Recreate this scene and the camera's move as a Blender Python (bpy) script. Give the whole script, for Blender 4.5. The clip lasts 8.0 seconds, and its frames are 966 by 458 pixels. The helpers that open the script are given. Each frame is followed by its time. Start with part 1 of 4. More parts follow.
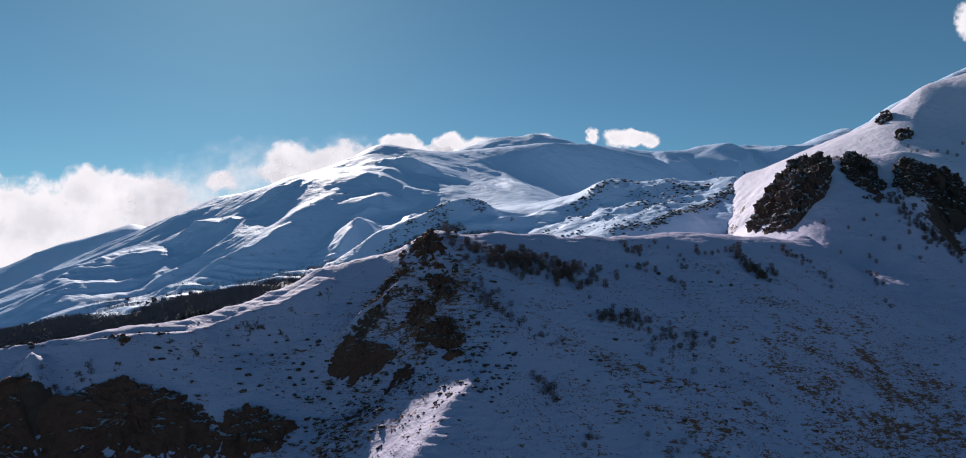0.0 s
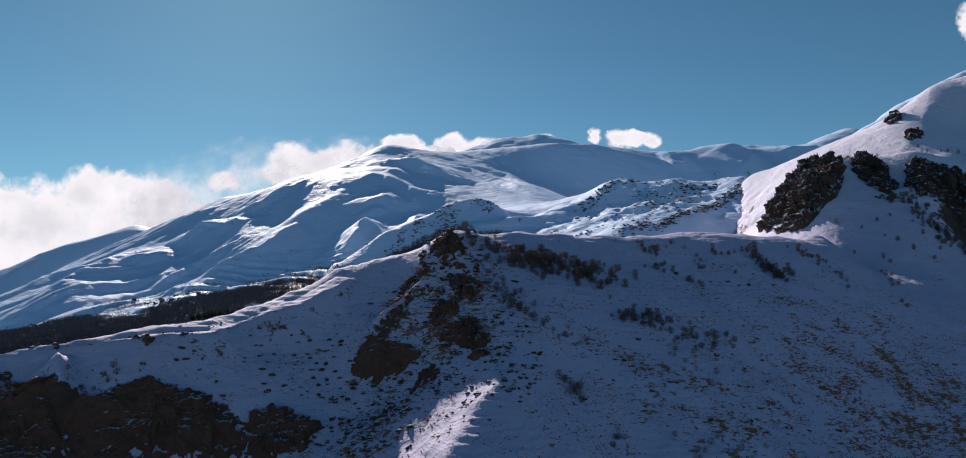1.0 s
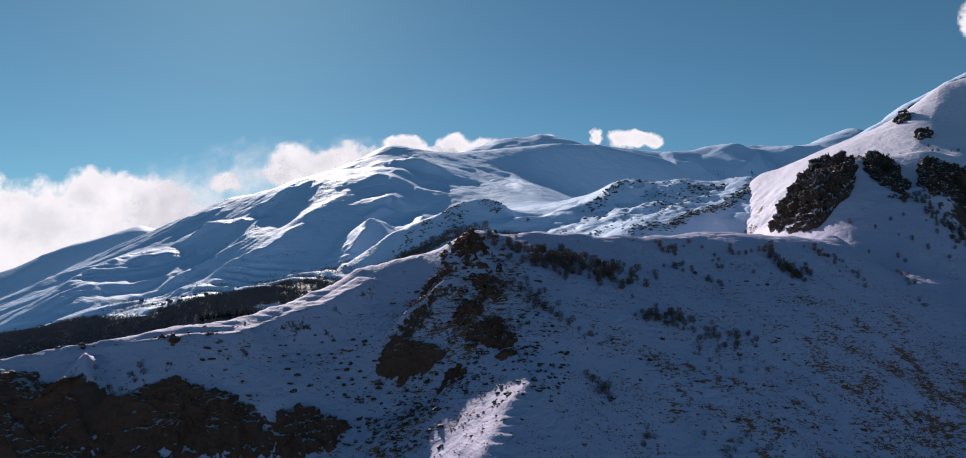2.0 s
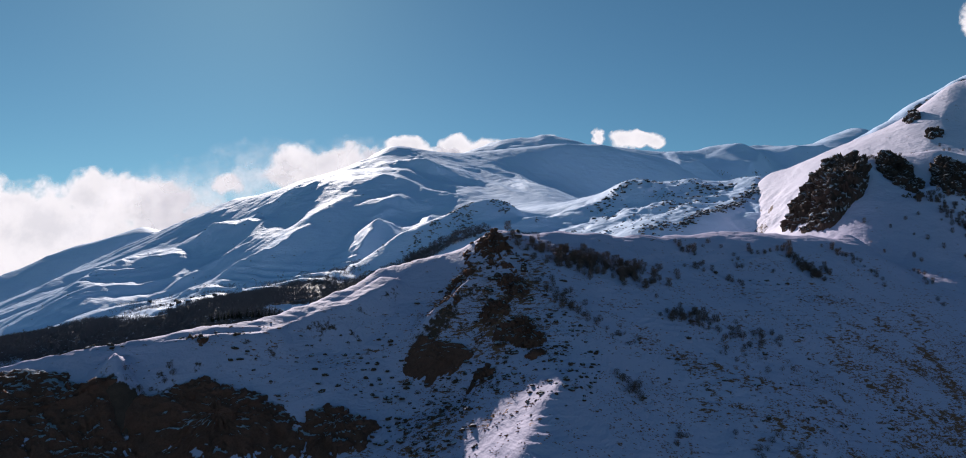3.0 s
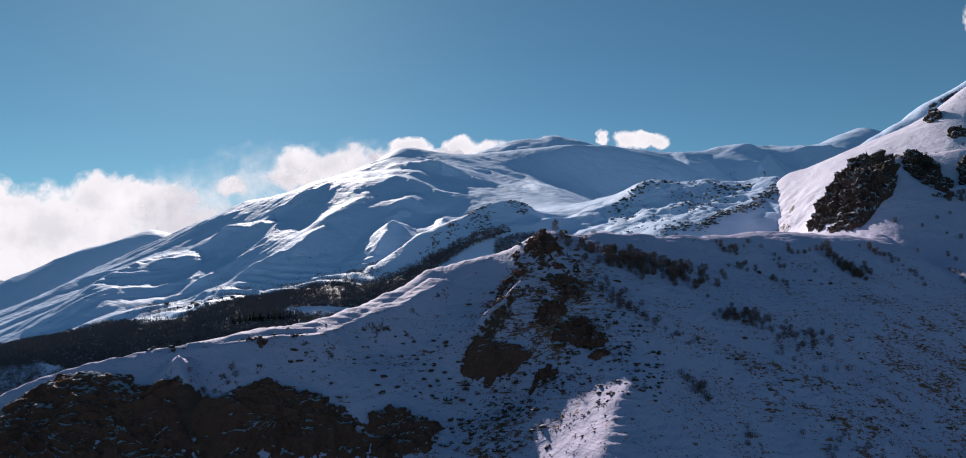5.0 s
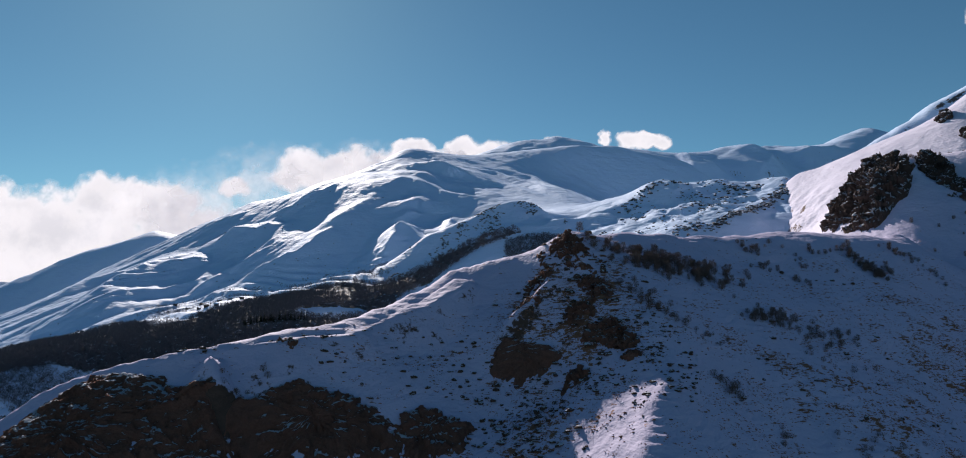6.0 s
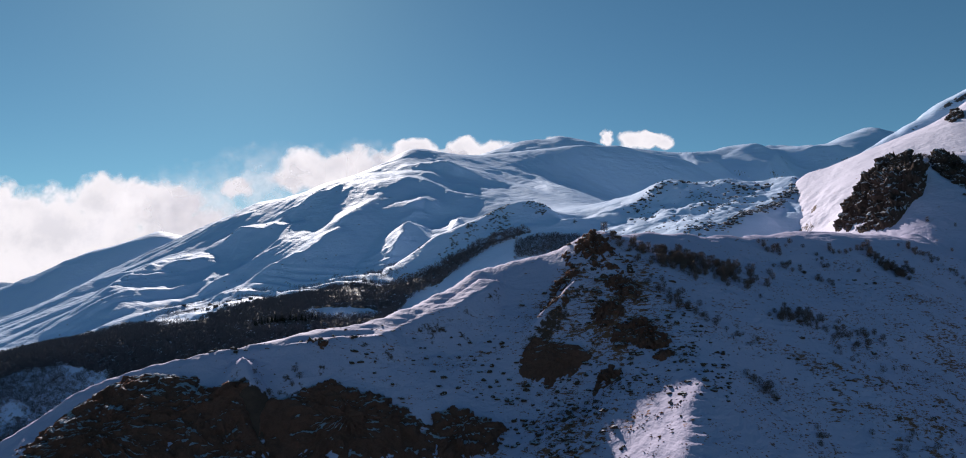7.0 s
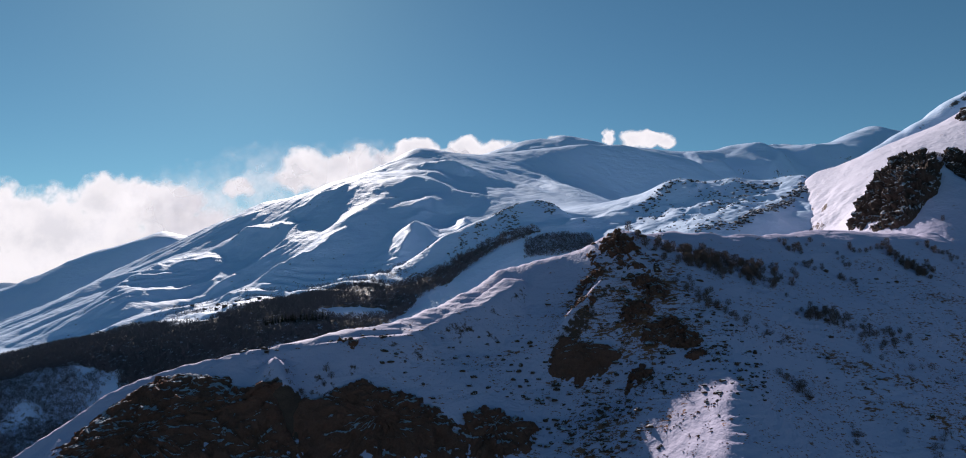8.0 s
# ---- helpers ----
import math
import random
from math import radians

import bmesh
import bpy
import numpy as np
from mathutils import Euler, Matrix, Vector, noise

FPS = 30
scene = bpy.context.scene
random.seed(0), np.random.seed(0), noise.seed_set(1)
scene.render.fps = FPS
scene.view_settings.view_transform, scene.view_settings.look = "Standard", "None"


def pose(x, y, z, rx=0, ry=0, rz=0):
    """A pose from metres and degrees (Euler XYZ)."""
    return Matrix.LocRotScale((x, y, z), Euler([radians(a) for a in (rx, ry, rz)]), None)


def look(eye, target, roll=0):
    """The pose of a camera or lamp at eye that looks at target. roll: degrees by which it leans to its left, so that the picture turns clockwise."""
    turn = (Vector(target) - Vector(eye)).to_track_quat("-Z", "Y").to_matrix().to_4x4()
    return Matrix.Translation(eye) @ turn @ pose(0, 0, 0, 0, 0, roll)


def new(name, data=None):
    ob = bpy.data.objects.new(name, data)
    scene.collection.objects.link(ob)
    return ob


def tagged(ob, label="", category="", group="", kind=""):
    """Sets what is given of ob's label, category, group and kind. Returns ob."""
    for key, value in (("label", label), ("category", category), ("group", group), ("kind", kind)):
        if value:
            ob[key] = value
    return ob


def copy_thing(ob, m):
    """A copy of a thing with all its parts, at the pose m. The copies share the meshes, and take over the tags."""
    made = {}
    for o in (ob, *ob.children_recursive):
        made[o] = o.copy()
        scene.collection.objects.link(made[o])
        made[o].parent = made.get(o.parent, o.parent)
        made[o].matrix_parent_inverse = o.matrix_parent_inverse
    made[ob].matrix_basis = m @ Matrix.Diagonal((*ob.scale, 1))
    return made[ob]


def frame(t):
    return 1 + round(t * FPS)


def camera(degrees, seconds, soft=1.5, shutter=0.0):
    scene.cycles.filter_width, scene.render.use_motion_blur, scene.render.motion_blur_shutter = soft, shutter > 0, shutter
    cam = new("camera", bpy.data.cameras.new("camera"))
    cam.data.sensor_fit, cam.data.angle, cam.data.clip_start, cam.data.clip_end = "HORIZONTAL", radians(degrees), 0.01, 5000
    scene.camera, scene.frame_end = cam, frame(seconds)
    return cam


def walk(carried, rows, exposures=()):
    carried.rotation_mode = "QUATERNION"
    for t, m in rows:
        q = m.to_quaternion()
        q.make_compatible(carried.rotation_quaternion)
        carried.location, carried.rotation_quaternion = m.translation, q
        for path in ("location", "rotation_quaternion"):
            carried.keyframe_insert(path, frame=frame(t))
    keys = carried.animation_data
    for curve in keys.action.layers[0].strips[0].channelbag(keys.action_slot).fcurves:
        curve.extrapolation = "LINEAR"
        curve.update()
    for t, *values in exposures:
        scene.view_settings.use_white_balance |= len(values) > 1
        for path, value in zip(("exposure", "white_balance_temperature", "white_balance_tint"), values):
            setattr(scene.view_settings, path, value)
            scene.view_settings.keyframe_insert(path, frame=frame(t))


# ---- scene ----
cam = camera(70.0, 8.0, soft=1.0)
METRES, EYE, TILT, LEAN, TURN = 100.0, 250.0, 4.75, 0.0, 0.0
ROWS = [
    (0.0, 0.0, 0.0, 0.0, 0.0, 0.0, -0.0),
    (0.5, -0.0504, -0.0002, -0.0011, 0.03, 0.02, 0.03),
    (1.0, -0.1041, -0.0, -0.003, 0.05, 0.04, 0.06),
    (1.5, -0.1602, 0.0001, -0.005, 0.06, 0.06, 0.09),
    (3.0, -0.3395, 0.0006, -0.0104, 0.09, 0.14, 0.25),
    (3.5, -0.4063, 0.0007, -0.0115, 0.1, 0.14, 0.31),
    (4.0, -0.4696, 0.0008, -0.0121, 0.09, 0.18, 0.36),
    (4.5, -0.5342, 0.0006, -0.0118, 0.11, 0.21, 0.43),
    (6.0, -0.7328, 0.0012, -0.011, 0.17, 0.32, 0.56),
    (6.5, -0.799, 0.0018, -0.01, 0.19, 0.32, 0.62),
    (7.0, -0.8659, 0.0025, -0.0092, 0.19, 0.32, 0.65),
    (7.5, -0.9325, 0.0035, -0.0083, 0.19, 0.31, 0.7),
    (8.0, -0.9998, 0.0047, -0.0075, 0.18, 0.27, 0.75),
]
walk(cam, [(t, pose(0, 0, EYE, TILT, LEAN, TURN) @ pose(METRES * x, METRES * y, METRES * z, 90 + pitch, roll, yaw)) for t, x, y, z, yaw, pitch, roll in ROWS],
     exposures=[(0.0, 0.35), (8.0, 0.35)])

# ---- sky and sun ----
SUN_ELEVATION, SUN_AZIMUTH = radians(28.2), radians(-19.5)  # azimuth from +y towards +x

world = bpy.data.worlds.new("sky")
scene.world = world
world.use_nodes = True
wn = world.node_tree
sky = wn.nodes.new("ShaderNodeTexSky")
sky.sky_type, sky.sun_disc = "NISHITA", False
sky.sun_elevation, sky.sun_rotation = SUN_ELEVATION, SUN_AZIMUTH
sky.altitude, sky.air_density, sky.dust_density, sky.ozone_density = 2400, 1.0, 0.75, 2.0
teal = wn.nodes.new("ShaderNodeMix")
teal.data_type, teal.blend_type = "RGBA", "MULTIPLY"
teal.inputs["Factor"].default_value, teal.inputs["B"].default_value = 1.0, (0.62, 1.0, 1.02, 1)
wn.links.new(sky.outputs[0], teal.inputs["A"])
wn.links.new(teal.outputs["Result"], wn.nodes["Background"].inputs[0])
wn.nodes["Background"].inputs[1].default_value = 0.05

sun = new("sun", bpy.data.lights.new("sun", "SUN"))
sun.data.energy, sun.data.angle, sun.data.color = 4.7, radians(0.5), (1.0, 0.90, 0.84)
sun_way = Vector((math.sin(SUN_AZIMUTH) * math.cos(SUN_ELEVATION), math.cos(SUN_AZIMUTH) * math.cos(SUN_ELEVATION), math.sin(SUN_ELEVATION)))
sun.matrix_world = look(sun_way * 4000, (0, 0, 0))


# ---- numbers: noise and surfaces ----
def hashed(ix, iy, seed):
    h = (ix * 374761393 + iy * 668265263 + seed * 1442695041) & 0xFFFFFFFF
    h = ((h ^ (h >> 13)) * 1274126177) & 0xFFFFFFFF
    return ((h ^ (h >> 16)) & 0xFFFF) / 32768.0 - 1.0


def noise2(x, y, seed=0):
    """Smooth value noise, about -1 to 1, for arrays."""
    fx, fy = np.floor(x), np.floor(y)
    ix, iy = fx.astype(np.int64), fy.astype(np.int64)
    u, v = x - fx, y - fy
    u, v = u * u * u * (u * (6 * u - 15) + 10), v * v * v * (v * (6 * v - 15) + 10)
    a, b = hashed(ix, iy, seed), hashed(ix + 1, iy, seed)
    c, d = hashed(ix, iy + 1, seed), hashed(ix + 1, iy + 1, seed)
    return (a + (b - a) * u) * (1 - v) + (c + (d - c) * u) * v


def fbm(x, y, size, octaves=4, seed=0, gain=0.5):
    total, amp, out = 0.0, 1.0, 0.0
    for n in range(octaves):
        out = out + amp * noise2(x / size + 17.3 * n, y / size - 9.1 * n, seed + n)
        total, amp, size = total + amp, amp * gain, size / 2.03
    return out / total


def ridged(x, y, size, octaves=4, seed=0):
    out, amp = 0.0, 1.0
    for n in range(octaves):
        out = out + amp * (1 - np.abs(noise2(x / size, y / size, seed + n)) * 2)
        amp, size = amp * 0.5, size / 2.1
    return out / 2


def smooth(a, b, x):
    t = np.clip((x - a) / (b - a), 0, 1)
    return t * t * (3 - 2 * t)


def along(line, step):
    """Points every step metres along a line of nodes."""
    out = [np.array(line[0], float)]
    for a, b in zip(line[:-1], line[1:]):
        a, b = np.array(a, float), np.array(b, float)
        n = max(1, int(round(np.linalg.norm(b[:2] - a[:2]) / step)))
        out += [a + (b - a) * k / n for k in range(1, n + 1)]
    return out


def land(lines, step, ease=0.0):
    """A smooth height function z(x, y) that follows the given ridge, slope and foot lines (a thin plate)."""
    pts = []
    for line in lines:
        for p in along(line, step):
            if all((p[0] - q[0]) ** 2 + (p[1] - q[1]) ** 2 > (0.3 * step) ** 2 for q in pts):
                pts.append(p)
    pts = np.array(pts)
    mid, size = pts[:, :2].mean(0), pts[:, :2].std()
    q = (pts[:, :2] - mid) / size
    n = len(q)
    d2 = ((q[:, None] - q[None]) ** 2).sum(-1)
    kernel = 0.5 * d2 * np.log(d2 + 1e-12)
    base = np.c_[np.ones(n), q]
    m = np.block([[kernel + ease * np.eye(n), base], [base.T, np.zeros((3, 3))]])
    w = np.linalg.solve(m, np.r_[pts[:, 2], np.zeros(3)])

    def height(x, y):
        shape = np.shape(x)
        gx, gy = (np.ravel(x) - mid[0]) / size, (np.ravel(y) - mid[1]) / size
        out = w[n] + w[n + 1] * gx + w[n + 2] * gy
        for k in range(n):
            r2 = (gx - q[k, 0]) ** 2 + (gy - q[k, 1]) ** 2
            out = out + w[k] * 0.5 * r2 * np.log(r2 + 1e-12)
        return out.reshape(shape)
    return height


def crest_bump(x, y, line, up, left, right, power=1.3):
    """Height of a rib along a line of (x, y) nodes: up metres on the line, fading over left / right metres to its sides, and towards its ends."""
    best = np.full(np.shape(x), 1e9)
    rise = np.zeros(np.shape(x))
    line = np.array(line, float)
    runs = np.r_[0, np.cumsum(np.linalg.norm(np.diff(line, axis=0), axis=1))]
    for k in range(len(line) - 1):
        a, b = line[k], line[k + 1]
        d = b - a
        t = np.clip(((x - a[0]) * d[0] + (y - a[1]) * d[1]) / (d @ d), 0, 1)
        px, py = x - a[0] - t * d[0], y - a[1] - t * d[1]
        dist = np.hypot(px, py)
        side = np.where(d[0] * py - d[1] * px > 0, left, right)
        s = (runs[k] + t * (runs[k + 1] - runs[k])) / runs[-1]
        near = dist < best
        best = np.where(near, dist, best)
        shape = np.clip(1 - dist / side, 0, 1) ** power * np.clip(np.minimum(s, 1 - s) * 3.2, 0.0, 1) ** 0.9
        rise = np.where(near, up * shape, rise)
    return rise


# ---- materials ----
def material(name):
    m = bpy.data.materials.new(name)
    m.use_nodes = True
    return m, m.node_tree.nodes, m.node_tree.links, m.node_tree.nodes["Principled BSDF"]


class Net:
    """Shortcuts for building a node material."""

    def __init__(self, name, rough=0.8):
        self.m, self.n, self.l, self.p = material(name)
        self.p.inputs["Roughness"].default_value = rough
        self.p.inputs["Specular IOR Level"].default_value = 0.08
        self.where = self.n.new("ShaderNodeTexCoord").outputs["Object"]

    def put(self, socket, value):
        if isinstance(value, bpy.types.NodeSocket):
            self.l.new(value, socket)
        else:
            socket.default_value = value

    def scaled(self, x, y, z):
        node = self.n.new("ShaderNodeMapping")
        self.l.new(self.where, node.inputs[0])
        node.inputs["Scale"].default_value = (x, y, z)
        return node.outputs[0]

    def noise(self, size, detail=4.0, rough=0.55, vector=None, distort=0.0):
        node = self.n.new("ShaderNodeTexNoise")
        self.l.new(vector or self.where, node.inputs["Vector"])
        node.inputs["Scale"].default_value, node.inputs["Detail"].default_value = 1.0 / size, detail
        node.inputs["Roughness"].default_value, node.inputs["Distortion"].default_value = rough, distort
        return node.outputs["Fac"]

    def math(self, op, a, b=0.0, c=0.0):
        node = self.n.new("ShaderNodeMath")
        node.operation = op
        for k, v in enumerate((a, b, c)):
            self.put(node.inputs[k], v)
        return node.outputs[0]

    def step(self, value, low, high):
        node = self.n.new("ShaderNodeMapRange")
        node.interpolation_type = "SMOOTHSTEP"
        self.put(node.inputs["Value"], value)
        node.inputs["From Min"].default_value, node.inputs["From Max"].default_value = low, high
        return node.outputs[0]

    def mix(self, fac, a, b):
        node = self.n.new("ShaderNodeMix")
        node.data_type = "RGBA"
        self.put(node.inputs["Factor"], fac)
        self.put(node.inputs["A"], (*a, 1) if isinstance(a, tuple) else a)
        self.put(node.inputs["B"], (*b, 1) if isinstance(b, tuple) else b)
        return node.outputs["Result"]

    def up(self):
        """How far the surface faces up."""
        node = self.n.new("ShaderNodeSeparateXYZ")
        self.l.new(self.n.new("ShaderNodeNewGeometry").outputs["Normal"], node.inputs[0])
        return node.outputs["Z"]

    def attribute(self, name):
        node = self.n.new("ShaderNodeAttribute")
        node.attribute_name = name
        return node.outputs["Fac"]

    def bump(self, height, metres, strength=1.0):
        node = self.n.new("ShaderNodeBump")
        node.inputs["Strength"].default_value, node.inputs["Distance"].default_value = strength, metres
        self.l.new(height, node.inputs["Height"])
        return node.outputs[0]

    def finish(self, colour, normal=None):
        self.put(self.p.inputs["Base Color"], colour)
        if normal is not None:
            self.l.new(normal, self.p.inputs["Normal"])
        return self.m


def snow_on_hill():
    """Thin settled snow over grass terraces, earth and rock; the near slope's shade is painted in."""
    w = Net("thin_shaded_snow", 0.75)
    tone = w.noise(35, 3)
    # near tone darkened for shade, far tone lightened as if sunlit, both painted
    snow = w.mix(w.attribute("y_depth"), w.mix(tone, (0.465, 0.435, 0.595), (0.565, 0.525, 0.70)), w.mix(tone, (0.66, 0.63, 0.77), (0.76, 0.73, 0.86)))
    # earth and dry grass showing through in short level streaks
    streak = w.noise(1.0, 6, 0.72, w.scaled(0.20, 0.26, 0.8), 0.8)
    grain = w.noise(0.7, 4, 0.7)
    patch = w.noise(17, 4, 0.6)
    bare = w.math("MULTIPLY_ADD", patch, 0.62, w.math("MULTIPLY_ADD", grain, 0.22, streak))
    bare = w.math("MULTIPLY_ADD", w.attribute("bare"), 0.20, bare)
    bare = w.step(bare, 1.10, 1.15)
    earth = w.mix(w.noise(2.2, 4), (0.15, 0.068, 0.041), (0.32, 0.155, 0.09))
    steep = w.math("MULTIPLY_ADD", w.noise(4.0, 5, 0.65), 0.45, w.up())
    rocky = w.step(steep, 0.78, 0.72)
    rock = w.mix(w.noise(3.0, 6, 0.7), (0.055, 0.034, 0.027), (0.14, 0.085, 0.065))
    colour = w.mix(rocky, w.mix(bare, snow, earth), rock)
    drift = w.noise(1.0, 4, 0.6, w.scaled(0.06, 0.03, 0.10), 0.6)
    relief = w.math("MULTIPLY_ADD", drift, 2.2, w.noise(5.0, 4, 0.6))
    return w.finish(colour, w.bump(relief, 1.3, 0.7))


def snow_on_mountain():
    """Deep wind-packed snow, tinted blue for haze, with stones only on the steepest parts."""
    w = Net("haze_blue_snow", 0.65)
    # distant haze and blue shade are painted into this snow colour
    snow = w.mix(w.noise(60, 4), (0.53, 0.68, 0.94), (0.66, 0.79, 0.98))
    steep = w.math("MULTIPLY_ADD", w.noise(9.0, 6, 0.7), 0.5, w.up())
    stones = w.step(steep, 0.80, 0.74)
    bare = w.step(w.math("MULTIPLY_ADD", w.attribute("bare"), 0.40, w.noise(7.0, 6, 0.7)), 0.80, 0.88)
    rock = w.mix(w.noise(6.0, 5), (0.055, 0.054, 0.062), (0.12, 0.112, 0.112))
    relief = w.math("MULTIPLY_ADD", w.noise(4, 3), 0.3, w.noise(1.0, 4, 0.55, w.scaled(0.03, 0.03, 0.09)))
    return w.finish(w.mix(w.math("MAXIMUM", stones, bare), snow, rock), w.bump(relief, 5.0, 0.55))


def dark_rock(name, dark, light, cover, size=3.0):
    """Broken rock with snow lying in patches on its ledges."""
    w = Net(name, 0.9)
    grain = w.math("MULTIPLY_ADD", w.noise(size * 0.22, 4, 0.7), 0.5, w.math("MULTIPLY", w.noise(size, 7, 0.75), 0.6))
    rock = w.mix(w.step(grain, 0.36, 0.74), dark, light)
    clump = w.math("MULTIPLY_ADD", w.noise(size * 3.0, 3), 0.95, w.math("MULTIPLY", w.noise(size * 0.5, 5, 0.8), 0.55))
    ledge = w.step(w.math("ADD", clump, w.up()), cover + 0.24, cover + 0.32)
    relief = w.math("MULTIPLY_ADD", w.noise(size * 0.25, 4, 0.7), 0.5, w.noise(size, 7, 0.75))
    return w.finish(w.mix(ledge, rock, (0.60, 0.63, 0.72)), w.bump(relief, size * 0.7, 1.0))


def speckled(name, dark, light, size, rough=0.9):
    w = Net(name, rough)
    info = w.n.new("ShaderNodeObjectInfo").outputs["Random"]
    island = w.n.new("ShaderNodeNewGeometry").outputs["Random Per Island"]
    tone = w.math("MULTIPLY_ADD", info, 0.3, w.math("MULTIPLY_ADD", island, 0.4, w.math("MULTIPLY", w.noise(size, 3), 0.5)))
    return w.finish(w.mix(tone, dark, light))


def cloud_vapour():
    """Cloud: lets the sun through from behind; thin where its body is thin."""
    w = Net("cloud_vapour")
    thick = w.math("MULTIPLY_ADD", w.math("SUBTRACT", w.noise(90, 5, 0.55), 0.5), 0.30, w.attribute("thick"))
    cover = w.step(thick, 0.0, 0.50)
    inside = w.n.new("ShaderNodeBsdfTranslucent")
    # soft grey shading of the thick parts is painted into this colour
    tone = w.mix(w.math("MULTIPLY", w.step(w.noise(260, 5, 0.6), 0.40, 0.66), w.step(w.attribute("thick"), 0.35, 0.95)), (0.74, 0.73, 0.78), (0.62, 0.62, 0.68))
    w.l.new(tone, inside.inputs["Color"])
    skin = w.n.new("ShaderNodeBsdfDiffuse")
    w.l.new(tone, skin.inputs["Color"])
    body = w.n.new("ShaderNodeMixShader")
    body.inputs[0].default_value = 0.25
    w.l.new(inside.outputs[0], body.inputs[1])
    w.l.new(skin.outputs[0], body.inputs[2])
    clear = w.n.new("ShaderNodeBsdfTransparent")
    out = w.n.new("ShaderNodeMixShader")
    w.l.new(cover, out.inputs[0])
    w.l.new(clear.outputs[0], out.inputs[1])
    w.l.new(body.outputs[0], out.inputs[2])
    w.l.new(out.outputs[0], w.n["Material Output"].inputs[0])
    return w.m


def bounce_floor():
    """Mostly unseen valley floor of snow and woods, toned for the light it bounces up."""
    w = Net("bounce_floor", 0.85)
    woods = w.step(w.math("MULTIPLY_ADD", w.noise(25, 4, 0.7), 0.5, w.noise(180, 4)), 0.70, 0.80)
    # snow tone chosen for how much light it throws back onto the hillside
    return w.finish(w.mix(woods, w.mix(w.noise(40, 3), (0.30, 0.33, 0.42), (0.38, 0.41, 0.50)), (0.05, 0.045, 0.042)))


HILL_SNOW, SNOW, VAPOUR = snow_on_hill(), snow_on_mountain(), cloud_vapour()
CLIFF = dark_rock("dark_cliff_rock", (0.21, 0.100, 0.074), (0.31, 0.150, 0.108), 1.36)
CRAG = dark_rock("grey_brown_crag_rock", (0.070, 0.050, 0.044), (0.13, 0.092, 0.078), 1.12, 2.6)
STONE = dark_rock("brown_boulder_stone", (0.080, 0.050, 0.039), (0.17, 0.104, 0.077), 1.30, 1.5)
GREY_STONE = dark_rock("grey_boulder_stone", (0.030, 0.029, 0.032), (0.075, 0.070, 0.070), 1.05, 1.5)
TWIG = speckled("bare_twigs", (0.080, 0.059, 0.054), (0.20, 0.143, 0.124), 1.5)
WOODS_TWIG = speckled("dark_valley_twigs", (0.085, 0.088, 0.108), (0.15, 0.15, 0.17), 6.0)
BARK = speckled("grey_bark", (0.09, 0.07, 0.06), (0.22, 0.18, 0.15), 0.6)
NEEDLE = speckled("dark_needles", (0.012, 0.018, 0.014), (0.035, 0.05, 0.035), 1.0)
BOUNCE_FLOOR = bounce_floor()
TIMBER = speckled("dark_timber", (0.04, 0.03, 0.025), (0.10, 0.075, 0.06), 1.0)
ROOFING = speckled("rusted_roof", (0.05, 0.04, 0.038), (0.12, 0.09, 0.08), 2.0)
PANE = speckled("dark_window_glass", (0.01, 0.012, 0.015), (0.02, 0.022, 0.025), 1.0, 0.15)


# ---- sheets of land ----
def sheet(name, xs, ys, z, mat, keep=None, bare=None):
    """One mesh over the plan: x and y spacings, heights z[row of y, column of x]."""
    nx, ny = len(xs), len(ys)
    gx, gy = np.meshgrid(xs, ys)
    co = np.stack([gx, gy, z], -1).reshape(-1, 3)
    i = (np.arange(ny - 1)[:, None] * nx + np.arange(nx - 1)[None]).ravel()
    quads = np.stack([i, i + 1, i + nx + 1, i + nx], 1)
    if keep is not None:
        centre = co[quads].mean(1)
        quads = quads[keep(centre[:, 0], centre[:, 1])]
        used = np.unique(quads)
        back = np.full(len(co), -1)
        back[used] = np.arange(len(used))
        co, quads = co[used], back[quads]
        bare = None if bare is None else bare.ravel()[used]
    me = bpy.data.meshes.new(name)
    me.vertices.add(len(co))
    me.vertices.foreach_set("co", co.ravel())
    me.loops.add(4 * len(quads))
    me.loops.foreach_set("vertex_index", quads.ravel())
    me.polygons.add(len(quads))
    me.polygons.foreach_set("loop_start", np.arange(len(quads)) * 4)
    me.polygons.foreach_set("use_smooth", np.ones(len(quads), bool))
    me.update()
    me.validate()
    if bare is not None:
        me.attributes.new("bare", "FLOAT", "POINT").data.foreach_set("value", np.ascontiguousarray(bare, dtype=np.float32).ravel())
    me.materials.append(mat)
    return new(name, me)


def spaced(a, b, first, grow):
    """From a to b in steps that grow in proportion to the distance."""
    n = int(round(math.log(b / a) / math.log(1 + first)))
    return a * (b / a) ** (np.arange(n + 1) / n)


